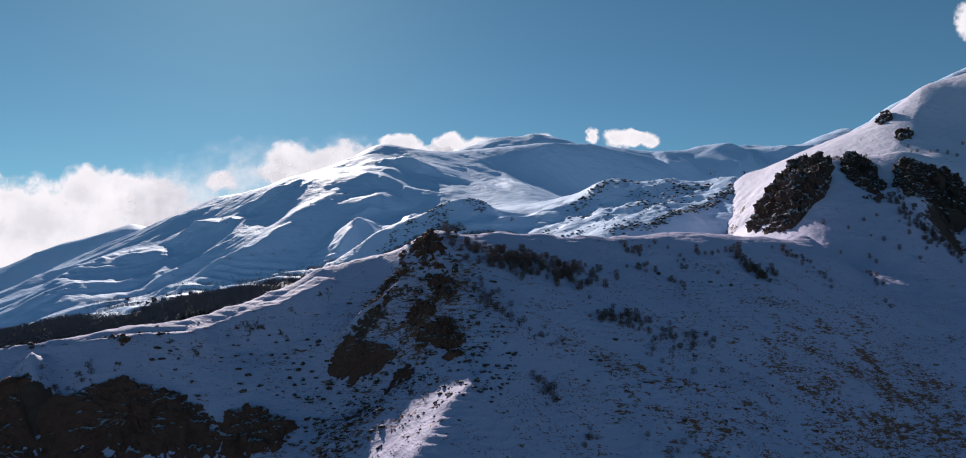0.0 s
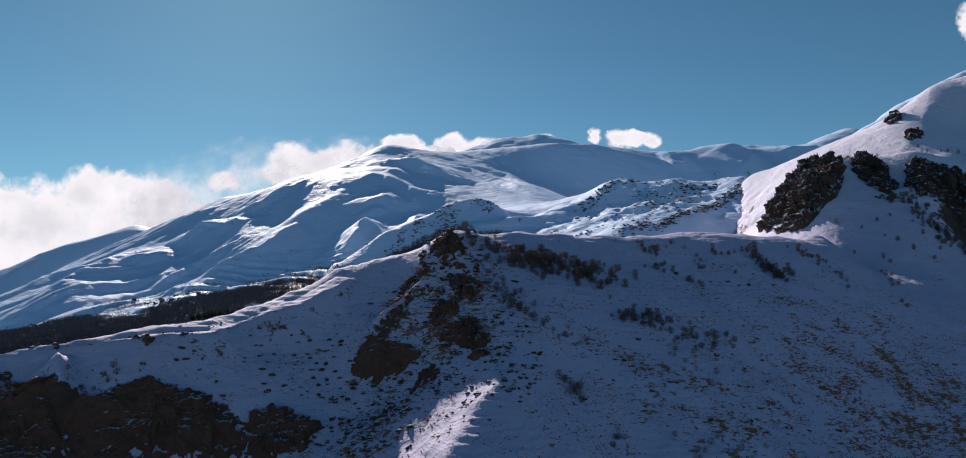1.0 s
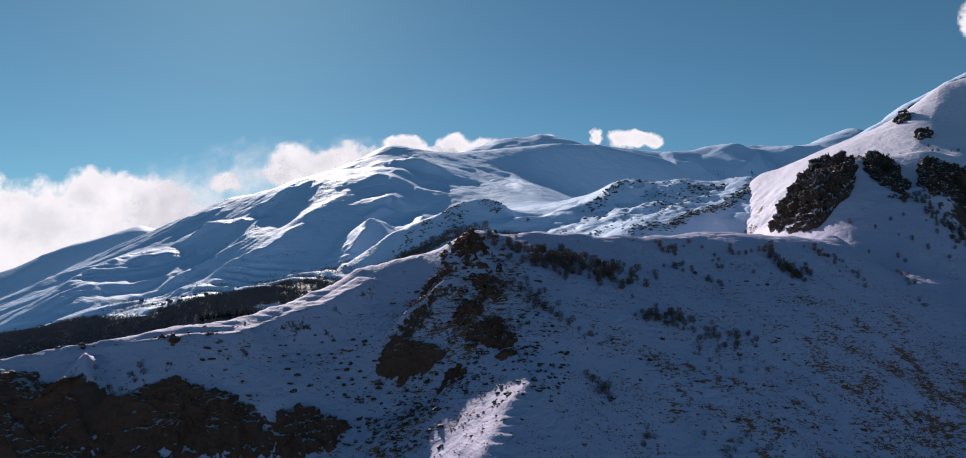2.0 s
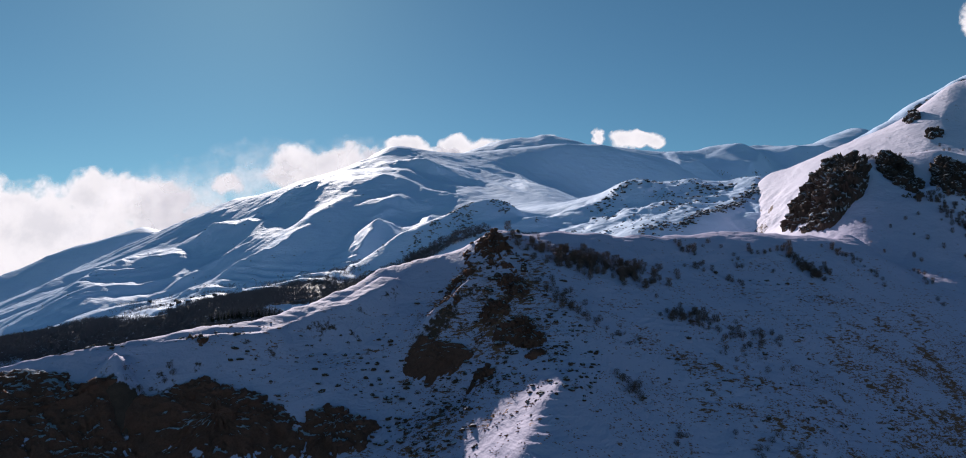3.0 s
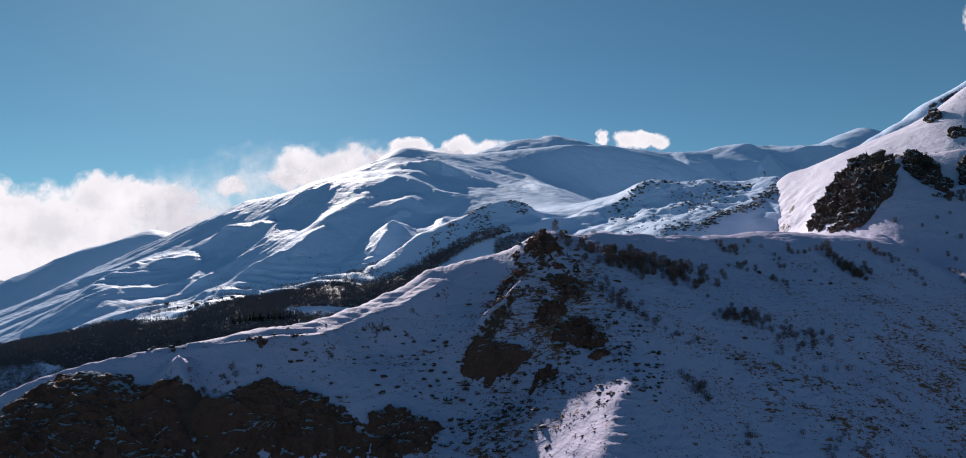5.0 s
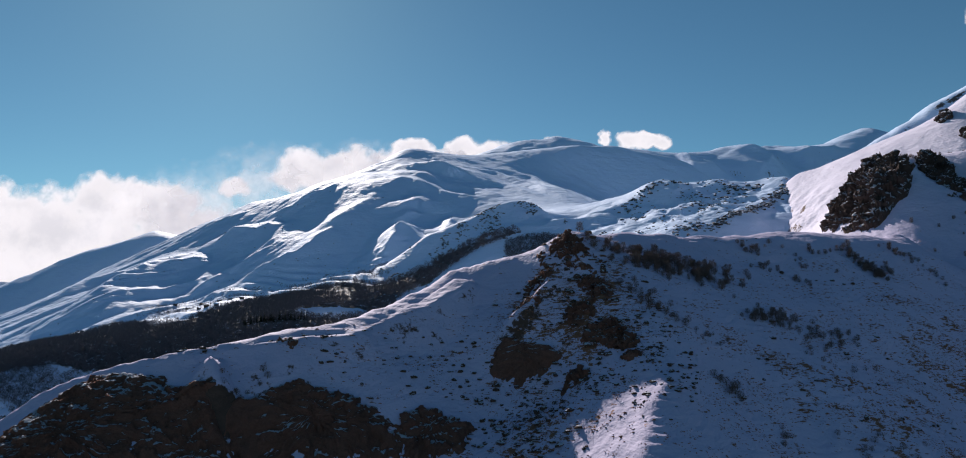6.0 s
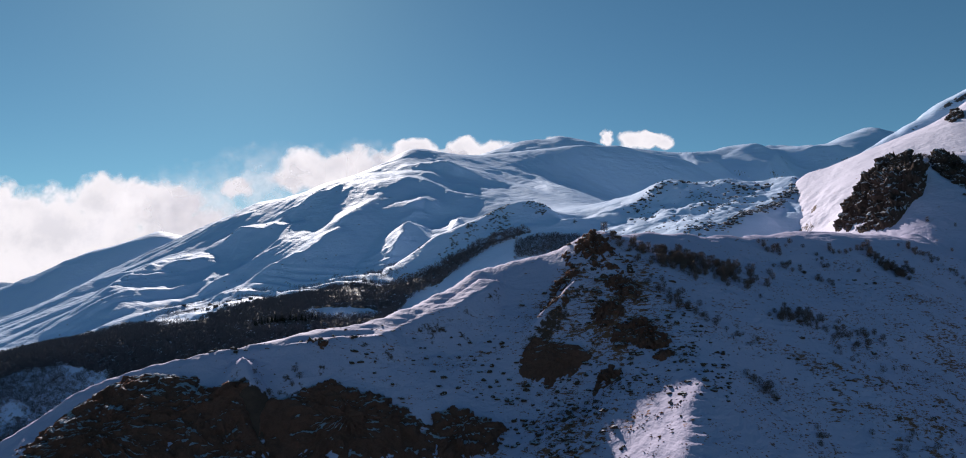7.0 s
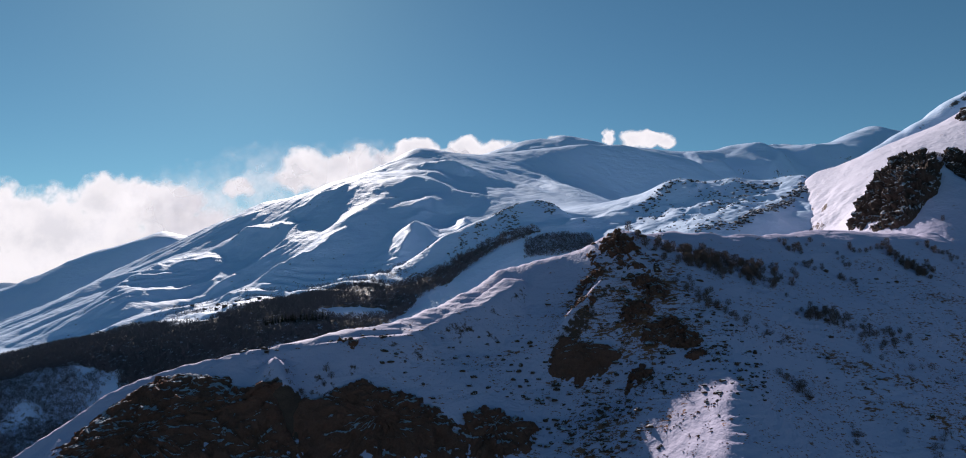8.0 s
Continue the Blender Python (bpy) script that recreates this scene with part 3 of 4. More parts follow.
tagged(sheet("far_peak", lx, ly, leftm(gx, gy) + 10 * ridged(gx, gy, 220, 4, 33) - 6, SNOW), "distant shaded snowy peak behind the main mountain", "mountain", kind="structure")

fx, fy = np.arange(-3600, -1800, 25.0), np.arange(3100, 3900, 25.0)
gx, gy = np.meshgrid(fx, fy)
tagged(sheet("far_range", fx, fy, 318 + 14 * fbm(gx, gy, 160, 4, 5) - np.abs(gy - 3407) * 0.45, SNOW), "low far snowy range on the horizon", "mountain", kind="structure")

# the valley floor, out to the horizon; mostly unseen, its tone set for bounce light
ang = np.linspace(0, 2 * np.pi, 97)[:-1]
me = bpy.data.meshes.new("ground")
rings = [0, 150, 400, 800, 1400, 2200, 3200, 4200, 4900]
verts = [(r * math.cos(a) - 50, r * math.sin(a), 60 + 22 * float(noise2(np.array(r * math.cos(a) / 300), np.array(r * math.sin(a) / 300), 3))) for r in rings for a in ang]
faces = [(k * 96 + j, k * 96 + (j + 1) % 96, (k + 1) * 96 + (j + 1) % 96, (k + 1) * 96 + j) for k in range(len(rings) - 1) for j in range(96)]
me.from_pydata(verts, [], faces)
me.polygons.foreach_set("use_smooth", [True] * len(faces))
me.materials.append(BOUNCE_FLOOR)
tagged(new("ground", me), "mostly unseen valley floor of snow and woods, toned for bounce light", "ground", kind="structure")


# ---- rock outcrops ----
def outcrop(name, poly, rise, label, mat=None, step=0.8, seed=50, top=None, edge=2.4, relief=1.0, block=3.6):
    """A broken rock body on the hillside: a plan outline, its rise above the slope (or its top heights along x), how steep its foot is, and the size of its blocks."""
    turn = sum(ax * by - bx * ay for (ax, ay), (bx, by) in zip(poly, poly[1:] + poly[:1]))
    poly = poly if turn > 0 else poly[::-1]
    ring = np.array([p[:2] for p in along([(*p, 0) for p in poly + poly[:1]], step)])[:-1]
    n = len(ring)
    ring = ring + min(1.0, relief) * np.stack([3.4 * fbm(ring[:, 0], ring[:, 1], 8, 4, seed, 0.6), 3.4 * fbm(ring[:, 0], ring[:, 1], 8, 4, seed + 1, 0.6)], 1)
    xs_, ys_ = ring.T
    y_depth = ys_.max() - ys_.min()
    heart = ring.mean(0) + np.array([0, 0.12 * y_depth])
    spine = heart + (ring - heart) * np.array([0.04, 0.03])
    levels = max(8, int((np.linalg.norm(ring - spine, axis=1).mean() + max(rise, 4)) / step))
    foot_z = hill_z(ring[:, 0], ring[:, 1]) - 1.6
    co = []
    for k in range(levels + 1):
        v = k / levels
        q = ring + (spine - ring) * v ** 1.1
        climb = 1 - (1 - v) ** edge
        if top is None:
            cap = hill_z(q[:, 0], q[:, 1]) + rise
        else:
            cap = np.maximum(np.interp(q[:, 0], *zip(*top)), foot_z + 2)
        co.append(np.c_[q, foot_z + (cap - foot_z) * climb])
    co.append(np.array([[*heart, co[-1][:, 2].mean()]]))
    co = np.concatenate(co)
    i, j = np.meshgrid(np.arange(levels), np.arange(n), indexing="ij")
    a, b = (i * n + j).ravel(), (i * n + (j + 1) % n).ravel()
    faces = np.stack([a, b, b + n, a + n], 1).tolist() + [(levels * n + q, levels * n + (q + 1) % n, (levels + 1) * n) for q in range(n)]
    me = bpy.data.meshes.new(name)
    me.from_pydata(co.tolist(), [], faces)
    me.polygons.foreach_set("use_smooth", [mat is None] * len(faces))
    me.update()
    out = np.empty(len(co) * 3)
    me.vertices.foreach_get("normal", out)
    out = out.reshape(-1, 3)
    push = np.empty(len(co))
    lean = Matrix.Rotation(0.5 + 0.1 * (seed % 7), 3, "Y") @ Matrix.Rotation(0.35, 3, "X")
    for k, c in enumerate(co):
        q = lean @ Vector(c)
        warp = noise.noise_vector(q / (1.4 * block)) * 0.55
        far = q / block + warp
        push[k] = (0.34 * noise.cell(far) + 0.18 * noise.cell(far * 2.3 + Vector((seed, 0, 0))) + 0.08 * noise.cell(far * 5.1) + 0.05 + 0.30 * noise.fractal(q / (0.9 * block), 0.8, 2.1, 4))
    # the foot stays in the snow
    fade = np.r_[np.repeat(np.clip(np.arange(levels + 1) / (0.12 * levels), 0.15, 1), n), 1.0]
    co = co + out * (push * block * relief * fade)[:, None]
    me.vertices.foreach_set("co", co.ravel())
    me.update()
    ob = new(name, me)
    me.materials.append(mat or CLIFF)
    return tagged(ob, label, "rock")


outcrop("rock_outcrop", [(-52, 366), (-46, 374), (-36, 377), (-26, 376), (-20, 366), (-18, 358), (-9, 351), (-12, 343), (-24, 347), (-30, 353), (-41, 358)], 1.3, "dark brown rock outcrop capping the snowy ridge", seed=51, step=0.6)
outcrop("rock_outcrop", [(-72, 320), (-72, 328), (-66, 332), (-54, 330), (-43, 322), (-38, 316), (-48, 311), (-61, 312)], 4.2, "bulging dark rock face on the snowy slope", seed=61, step=0.6, relief=0.32, block=5.0)
outcrop("rock_outcrop", [(-31, 348), (-22, 346), (-13, 342), (-12, 330), (-14, 323), (-21, 325), (-26, 337)], 1.7, "broken dark rocks on the snowy slope", seed=71, step=0.6, block=3.0)
outcrop("rock_outcrop", [(-38, 338), (-30, 336), (-23, 331), (-21, 321), (-30, 321), (-37, 329)], 2.2, "broken dark rocks on the snowy slope", seed=195, step=0.6, block=3.0)
outcrop("rock_outcrop", [(-31, 318), (-26, 321), (-16, 316), (-9, 304), (-5, 295), (-15, 295), (-26, 305)], 3.0, "broken dark rocks below the ridge", seed=81, step=0.6)
outcrop("rock_outcrop", [(-19, 297), (-14, 297), (-8, 293), (-9, 287), (-16, 290)], 1.6, "low flat dark rock in the snow", seed=91, step=0.6)
outcrop("rock_outcrop", [(-166, 306), (-167, 310), (-162, 313), (-156, 311), (-158, 306)], 0.8, "low dark rock below the lit crest", seed=95, step=0.6)
outcrop("cliff", [(-288, 226), (-283, 246), (-267, 260), (-251, 274), (-235, 288), (-216, 291), (-206, 290), (-199, 287), (-188, 284), (-177, 283), (-168, 272), (-170, 258), (-184, 244), (-206, 230), (-240, 212), (-285, 208)], 3.0,
        "large dark cliff on the lower hillside", seed=101, edge=2.2, relief=0.6, block=5.0)
outcrop("cliff", [(-206, 262), (-202, 275), (-188, 279), (-174, 278), (-164, 270), (-160, 258), (-172, 246), (-192, 242)], 2.6, "lower dark cliff step between the larger cliffs", seed=107, edge=2.2, relief=0.6, block=4.5)
outcrop("cliff", [(-179, 280), (-177, 287), (-167, 293), (-155, 298), (-138, 303), (-124, 304), (-114, 301), (-106, 296), (-108, 282), (-117, 277), (-125, 279), (-136, 272), (-148, 268), (-160, 262), (-176, 262)], 4.0,
        "long dark cliff band dusted with snow", seed=111, edge=2.2, relief=0.6, block=4.5)
outcrop("cliff", [(-115, 292), (-112, 300), (-103, 304), (-95, 305), (-84, 302), (-76, 297), (-80, 287), (-92, 281), (-106, 278)], 3.6, "dark cliff end above the snow slope", seed=121, relief=0.7, block=4.5)
outcrop("rock_outcrop", [(-55, 352), (-52, 360), (-44, 362), (-38, 356), (-44, 350)], 1.2, "small dark rock ledge in the snow", seed=191, step=0.6)
outcrop("rock_outcrop", [(-60, 338), (-57, 346), (-48, 349), (-45, 343), (-52, 338)], 1.2, "small dark rock ledge in the snow", seed=193, step=0.6)
outcrop("rock_outcrop", [(-44, 300), (-40, 306), (-31, 304), (-30, 296), (-38, 294)], 1.8, "low dark rock in thin snow", seed=199, step=0.6)

outcrop("crag", [(267, 690), (266, 655), (268, 632), (274, 618), (284, 616), (300, 620), (314, 623), (326, 640), (340, 662), (352, 690), (345, 714), (320, 722), (295, 716), (272, 706)], 0,
        "tall dark rock crag with snow on its ledges", CRAG, 1.1, 131, [(256, 300), (264, 308), (274, 319), (283, 337), (294, 354), (310, 364), (325, 373), (331, 379), (345, 380), (353, 372), (361, 356)], 4.2, 1.3, 9.0)
outcrop("crag", [(336, 603), (342, 625), (348, 655), (360, 690), (378, 698), (389, 688), (386, 664), (374, 636), (362, 608), (350, 596)], 9, "snow-streaked rock crag with bare trees on top", CRAG, 1.1, 141, None, 2.2, 1.3, 7.0)
outcrop("crag", [(372, 604), (382, 630), (391, 652), (404, 664), (420, 670), (432, 671), (434, 655), (420, 630), (402, 608), (387, 598)], 11, "dark rock crag above the tree belt", CRAG, 1.1, 151, None, 2.2, 1.3, 7.0)
outcrop("crag", [(432, 655), (436, 676), (446, 676), (452, 664), (442, 652)], 6, "small dark rock face beside the larger crag", CRAG, 1.1, 155, None, 2.4, 1.3, 5.0)
outcrop("crag", [(450, 662), (456, 680), (470, 684), (482, 674), (472, 660)], 6, "small dark rock face high on the slope", CRAG, 1.1, 161, None, 2.4, 1.3, 6.0)
outcrop("crag", [(494, 842), (500, 862), (512, 872), (518, 860), (506, 838)], 7, "dark rock tooth on the snowy peak", CRAG, 1.4, 171, None, 3.0, 1.4, 5.0)
outcrop("crag", [(476, 782), (484, 800), (500, 798), (496, 782), (486, 776)], 5, "dark rock tooth on the snowy shoulder", CRAG, 1.4, 181, None, 3.0, 1.4, 5.0)


# ---- clouds ----
CLOUD_Y = 4450.0


def cloud(puffs, label, seed, fluff=1.0):
    """A bank of cloud behind the mountains: puffs of (x, z, half width, half height, thickness)."""
    x0, x1 = min(p[0] - 2.2 * p[2] for p in puffs), max(p[0] + 2.2 * p[2] for p in puffs)
    z0, z1 = min(p[1] - 2.2 * p[3] for p in puffs), max(p[1] + 2.2 * p[3] for p in puffs)
    cx, cz = np.arange(x0, x1, 7.0), np.arange(z0, z1, 7.0)
    x, z = np.meshgrid(cx, cz)
    size = min(1.0, max(p[2] for p in puffs) / 160)
    wx, wz = x + 34 * size * fbm(x, z, 100 * size, 5, seed), z + 34 * size * fbm(x, z, 100 * size, 5, seed + 4)
    thick = np.zeros(x.shape)
    for px, pz, rx, rz, amount in puffs:
        thick = np.maximum(thick, amount * np.clip(1.25 - np.hypot((wx - px) / rx, (wz - pz) / rz), 0, 1))
    thick = thick + fluff * (0.30 * fbm(x, z, 70 * size, 5, seed + 9)) * smooth(0.0, 0.12, thick) - 0.35 * smooth(0.02, 0.0, thick)
    edge = np.minimum.reduce([x - x0, x1 - x, z - z0, z1 - z]) < 30
    thick = np.where(edge, -0.6, thick)
    ob = sheet("cloud", cx, cz, np.zeros(x.shape), VAPOUR)
    co = np.stack([x, CLOUD_Y - 8 * fbm(x, z, 260, 2, seed + 2), z], -1)
    ob.data.vertices.foreach_set("co", co.ravel())
    ob.data.attributes.new("thick", "FLOAT", "POINT").data.foreach_set("value", thick.astype(np.float32).ravel())
    ob.data.update()
    return tagged(ob, label, "cloud")


cloud([(-2969, 650, 480, 277, 1.0), (-2560, 845, 210, 185, 1.0), (-2297, 800, 297, 190, 1.0), (-2067, 800, 178, 150, 0.9), (-2728, 627, 595, 238, 1.0), (-3451, 707, 476, 277, 1), (-2129, 627, 555, 238, 0.75), (-3033, 388, 714, 238, 0.8),
       (-1692, 925, 95, 63, 0.8)], "large white cumulus bank beyond the mountain", 201)
cloud([(-1936, 780, 520, 300, 0.26), (-1500, 900, 520, 300, 0.22), (-900, 1080, 420, 150, 0.18)], "thin hazy cloud veil between the cumulus banks", 221, 0.15)
cloud([(-1242, 1051, 166, 138, 1.0), (-1341, 990, 119, 99, 0.8), (-1060, 1031, 158, 111, 0.8), (-901, 1092, 158, 99, 0.6)], "bright white cumulus behind the mountain ridge", 231)
cloud([(-539, 1153, 166, 87, 1.0), (-639, 1112, 158, 79, 0.8), (-418, 1112, 198, 71, 0.8)], "white cloud rising behind the summit", 241)
cloud([(-197, 1169, 127, 71, 1), (-56, 1153, 198, 63, 0.9), (387, 1210, 71, 35, 0.7)], "white cloud strip behind the summit ridge", 251)
cloud([(717, 1234, 43, 51, 0.75)], "small white cloud wisp in the blue sky", 261)
cloud([(891, 1210, 103, 59, 1), (991, 1218, 119, 51, 1), (1092, 1194, 63, 47, 0.9)], "small white cumulus over the far range", 271)
cloud([(3235, 2002, 95, 127, 0.9)], "white cloud edge high in the sky", 281)


# ---- plants, stones and houses ----
def part(name, me, mat, parent, label=""):
    """One mesh as a part of a thing."""
    me.materials.clear()
    me.materials.append(mat)
    ob = new(name, me)
    ob.parent = parent
    return tagged(ob, label)


def mesh_of(name, verts, faces, soft=False):
    me = bpy.data.meshes.new(name)
    me.from_pydata([tuple(v) for v in verts], [], [tuple(f) for f in faces])
    if soft:
        me.polygons.foreach_set("use_smooth", [True] * len(me.polygons))
    me.update()
    return me


def triangles(name, tri):
    """A mesh of loose triangles from an array (n, 3, 3)."""
    n = len(tri)
    me = bpy.data.meshes.new(name)
    me.vertices.add(3 * n)
    me.vertices.foreach_set("co", np.ascontiguousarray(tri, dtype=np.float32).ravel())
    me.loops.add(3 * n)
    me.loops.foreach_set("vertex_index", np.arange(3 * n))
    me.polygons.add(n)
    me.polygons.foreach_set("loop_start", np.arange(n) * 3)
    me.update()
    me.validate()
    return me


def twigs(rng, feet, tall, wide, count, length, thick):
    """Thin twigs round each foot: tall and wide are arrays, a triangle a twig, springing up and out."""
    n = len(feet)
    k = n * count
    foot, t_, w_ = np.repeat(feet, count, 0), np.repeat(tall, count), np.repeat(wide, count)
    a, r = rng.uniform(0, 2 * np.pi, k), np.sqrt(rng.uniform(0, 1, k))
    h = rng.uniform(0.12, 0.85, k)
    belly = np.sin(np.pi * np.clip(h * 0.85 + 0.12, 0, 1)) ** 0.7
    base = foot + np.stack([np.cos(a) * r * belly * w_ / 2, np.sin(a) * r * belly * w_ / 2, h * t_], 1)
    lean = np.stack([np.cos(a) * r * 0.7 + rng.normal(0, 0.3, k), np.sin(a) * r * 0.7 + rng.normal(0, 0.3, k), rng.uniform(0.35, 1.1, k)], 1)
    lean /= np.linalg.norm(lean, axis=1)[:, None]
    tip = base + lean * (length * t_ * rng.uniform(0.6, 1.3, k))[:, None]
    side = np.cross(lean, rng.normal(0, 1, (k, 3)))
    side *= (thick * t_ * rng.uniform(0.6, 1.5, k) / (np.linalg.norm(side, axis=1) + 1e-9))[:, None]
    return np.stack([base - side, base + side, tip], 1)


def stems(rng, tall, wide, count):
    """Tapered stems that fork from one foot, each a bent three-sided rod."""
    verts, faces = [], []
    for _ in range(count):
        a, r = rng.uniform(0, 6.28), rng.uniform(0.05, 0.32) * wide
        knots = [(0, 0, -0.3), (math.cos(a) * r * 0.35, math.sin(a) * r * 0.35, tall * 0.3), (math.cos(a) * r, math.sin(a) * r, tall * rng.uniform(0.6, 0.85))]
        i = len(verts)
        for (kx, ky, kz), thick in zip(knots, (0.10, 0.07, 0.02)):
            verts += [(kx + thick * math.cos(b), ky + thick * math.sin(b), kz) for b in (0, 2.1, 4.2)]
        for q in (0, 3):
            faces += [(i + q + e, i + q + (e + 1) % 3, i + q + 3 + (e + 1) % 3, i + q + 3 + e) for e in range(3)]
    return verts, faces


rng = np.random.default_rng(7)


def shrub(tall, wide, twig_count, label, category="shrub"):
    root = new("bare_tree" if tall > 5 else "shrub")
    tagged(root, label, category, "bare shrubs on the hillside")
    part("trunk", mesh_of("trunk", *stems(rng, tall, wide, 5)), BARK, root)
    part("crown", triangles("crown", twigs(rng, np.zeros((1, 3)), np.array([tall]), np.array([wide]), twig_count, 0.26, 0.013)), TWIG, root)
    return root


KINDS = [shrub(6.2, 3.6, 260, "leafless brown birch tree standing in snow", "tree"), shrub(5.4, 3.0, 220, "leafless brown birch tree standing in snow", "tree"),
         shrub(4.4, 3.2, 220, "bushy leafless shrub growing out of the snow"), shrub(3.4, 3.0, 200, "bushy leafless shrub growing out of the snow"),
         shrub(2.3, 2.6, 150, "low dark shrub half buried in snow")]

# belts of shrubs: from, to, spread, how many, which kinds
BELTS = [
    ((-13, 368), (5, 366), 6, 16, (0, 1, 2)), ((5, 367), (25, 374), 8, 28, (0, 1)), ((18, 370), (39, 377), 9, 34, (0, 1, 2)), ((32, 374), (56, 389), 9, 28, (0, 1)),
    ((36, 366), (54, 374), 6, 14, (1, 2)), ((-4, 358), (18, 357), 6, 15, (1, 2, 3)), ((172, 472), (174, 451), 4, 14, (0, 1)), ((175, 455), (182, 442), 4, 18, (0, 1, 2)),
    ((208, 486), (230, 482), 5, 12, (1, 2)), ((88, 441), (101, 436), 5, 9, (1, 2)), ((88, 419), (105, 423), 5, 7, (1, 2)), ((113, 418), (119, 415), 2, 4, (1, 2)),
    ((56, 340), (72, 350), 4, 15, (1, 2, 3)), ((75, 357), (84, 356), 4, 10, (1, 2)), ((80, 347), (103, 358), 6, 14, (2, 3)), ((104, 356), (120, 371), 5, 9, (2, 3)),
    ((3, 322), (10, 320), 3, 6, (1, 2)), ((-3, 332), (6, 329), 4, 8, (2, 3)), ((12, 318), (22, 311), 4, 10, (3, 4)), ((22, 289), (29, 283), 2.5, 9, (2, 3)),
    ((34, 270), (44, 272), 5, 7, (3, 4)), ((142, 459), (165, 462), 6, 6, (1, 2)), ((184, 456), (198, 454), 5, 6, (1, 2)), ((234, 480), (233, 466), 4, 5, (2, 3)),
    ((290, 511), (277, 482), 4, 5, (1, 2)), ((271, 465), (274, 463), 2, 2, (2,)), ((78, 332), (108, 350), 8, 10, (3, 4)), ((21, 311), (34, 312), 5, 8, (3, 4)),
    ((-11, 346), (-4, 338), 4, 7, (3, 4)), ((58, 390), (77, 397), 7, 7, (1, 2)), ((108, 438), (146, 442), 10, 9, (2, 3)), ((52, 280), (92, 276), 14, 12, (3, 4)),
    ((361, 602), (366, 572), 10, 26, (0, 1)), ((364, 572), (392, 562), 8, 26, (0, 1)), ((381, 609), (408, 604), 9, 26, (0, 1)), ((350, 604), (362, 596), 9, 8, (0, 1)),
    ((349, 694), (386, 694), 5, 12, (1, 2)), ((420, 610), (432, 640), 8, 14, (0, 1)), ((-178, 287), (-168, 296), 4, 14, (3, 4)), ((450, 720), (520, 760), 22, 14, (1, 2)),
    ((300, 540), (370, 585), 22, 12, (1, 2)), ((-60, 300), (-20, 285), 12, 12, (4,)),
]
spots = []
for (ax, ay), (bx_, by_), spread, count, kinds in BELTS:
    for _ in range(int(1.4 * count)):
        t = rng.uniform()
        spots.append((ax + t * (bx_ - ax) + rng.normal(0, spread * 0.78), ay + t * (by_ - ay) + rng.normal(0, spread * 0.78), kinds[rng.integers(len(kinds))], rng.uniform(0.55, 1.0)))
spots = np.array(spots)
heights = hill_z(spots[:, 0], spots[:, 1])
first = set()
for (x, y, kind, size), z in zip(spots, heights):
    kind = int(kind)
    place = pose(x, y, z - 0.1, 0, 0, rng.uniform(0, 360))
    if kind in first:
        copy = copy_thing(KINDS[kind], place)
        copy.scale = (size, size, size * rng.uniform(0.9, 1.15))
    else:
        first.add(kind)
        KINDS[kind].matrix_basis = place


def scatter(outline, count, sort, z_of, seed):
    """Places inside a plan outline, thinned by a noise test sort(x, y, chance)."""
    r = np.random.default_rng(seed)
    px, py = np.array(outline, float).T
    x, y = r.uniform(px.min(), px.max(), count), r.uniform(py.min(), py.max(), count)
    keep = (inside_distance(x, y, list(outline)) > 0) & sort(x, y, r.uniform(0, 1, count))
    x, y = x[keep], y[keep]
    return np.stack([x, y, z_of(x, y)], 1), r


# leafless woods in the valley
def wood_sort(x, y, chance):
    gap = fbm(x, y, 55, 3, 301)
    clearing = np.maximum(oval(x, y, -275, 905, 52, 17), oval(x, y, -345, 872, 60, 9))
    thin = 0.2 * smooth(-330, -260, x) * (1 - smooth(-180, -150, x))
    return (chance > 0.18 + thin + 1.1 * np.clip(gap - 0.1, 0, 1)) & (clearing < 0.3)


feet, r = scatter(WOODS, 38000, wood_sort, mountain_z, 302)
tall = r.uniform(4.5, 9.0, len(feet))
wood = new("woodland", triangles("woodland", twigs(r, feet, tall, tall * 0.65, 18, 0.34, 0.04)))
wood.data.materials.append(WOODS_TWIG)
tagged(wood, "dark leafless woods filling the valley slope", "woods", kind="stuff")

# bushes on the lower valley side and by the dark belt under the ridge
LOWER = [(-820, 640), (-820, 800), (-700, 800), (-650, 815), (-590, 845), (-530, 840), (-470, 850), (-420, 800), (-440, 700), (-500, 600)]
feet, r = scatter(LOWER, 42000, lambda x, y, c: c > 0.12 + 1.6 * np.clip(0.02 - fbm(x, y, 40, 3, 305), 0, 1), mountain_z, 306)
more, r2 = scatter([(-50, 918), (-45, 945), (-4, 950), (45, 940), (44, 908), (-9, 912)], 2400, lambda x, y, c: c > 0.12, mountain_z, 307)
orchard, r3 = scatter([(-620, 1010), (-600, 1180), (-420, 1130), (-250, 1090), (-200, 1010), (-360, 970), (-480, 970)], 7000,
                      lambda x, y, c: c < 0.8 * np.clip(1.8 * fbm(x, y * 2.5, 60, 3, 308) + 0.35, 0, 1), mountain_z, 309)
feet = np.concatenate([feet, more, orchard])
tall = r.uniform(2.5, 6.5, len(feet))
bush = new("thicket", triangles("thicket", twigs(r, feet, tall, tall * 0.8, 14, 0.32, 0.035)))
bush.data.materials.append(WOODS_TWIG)
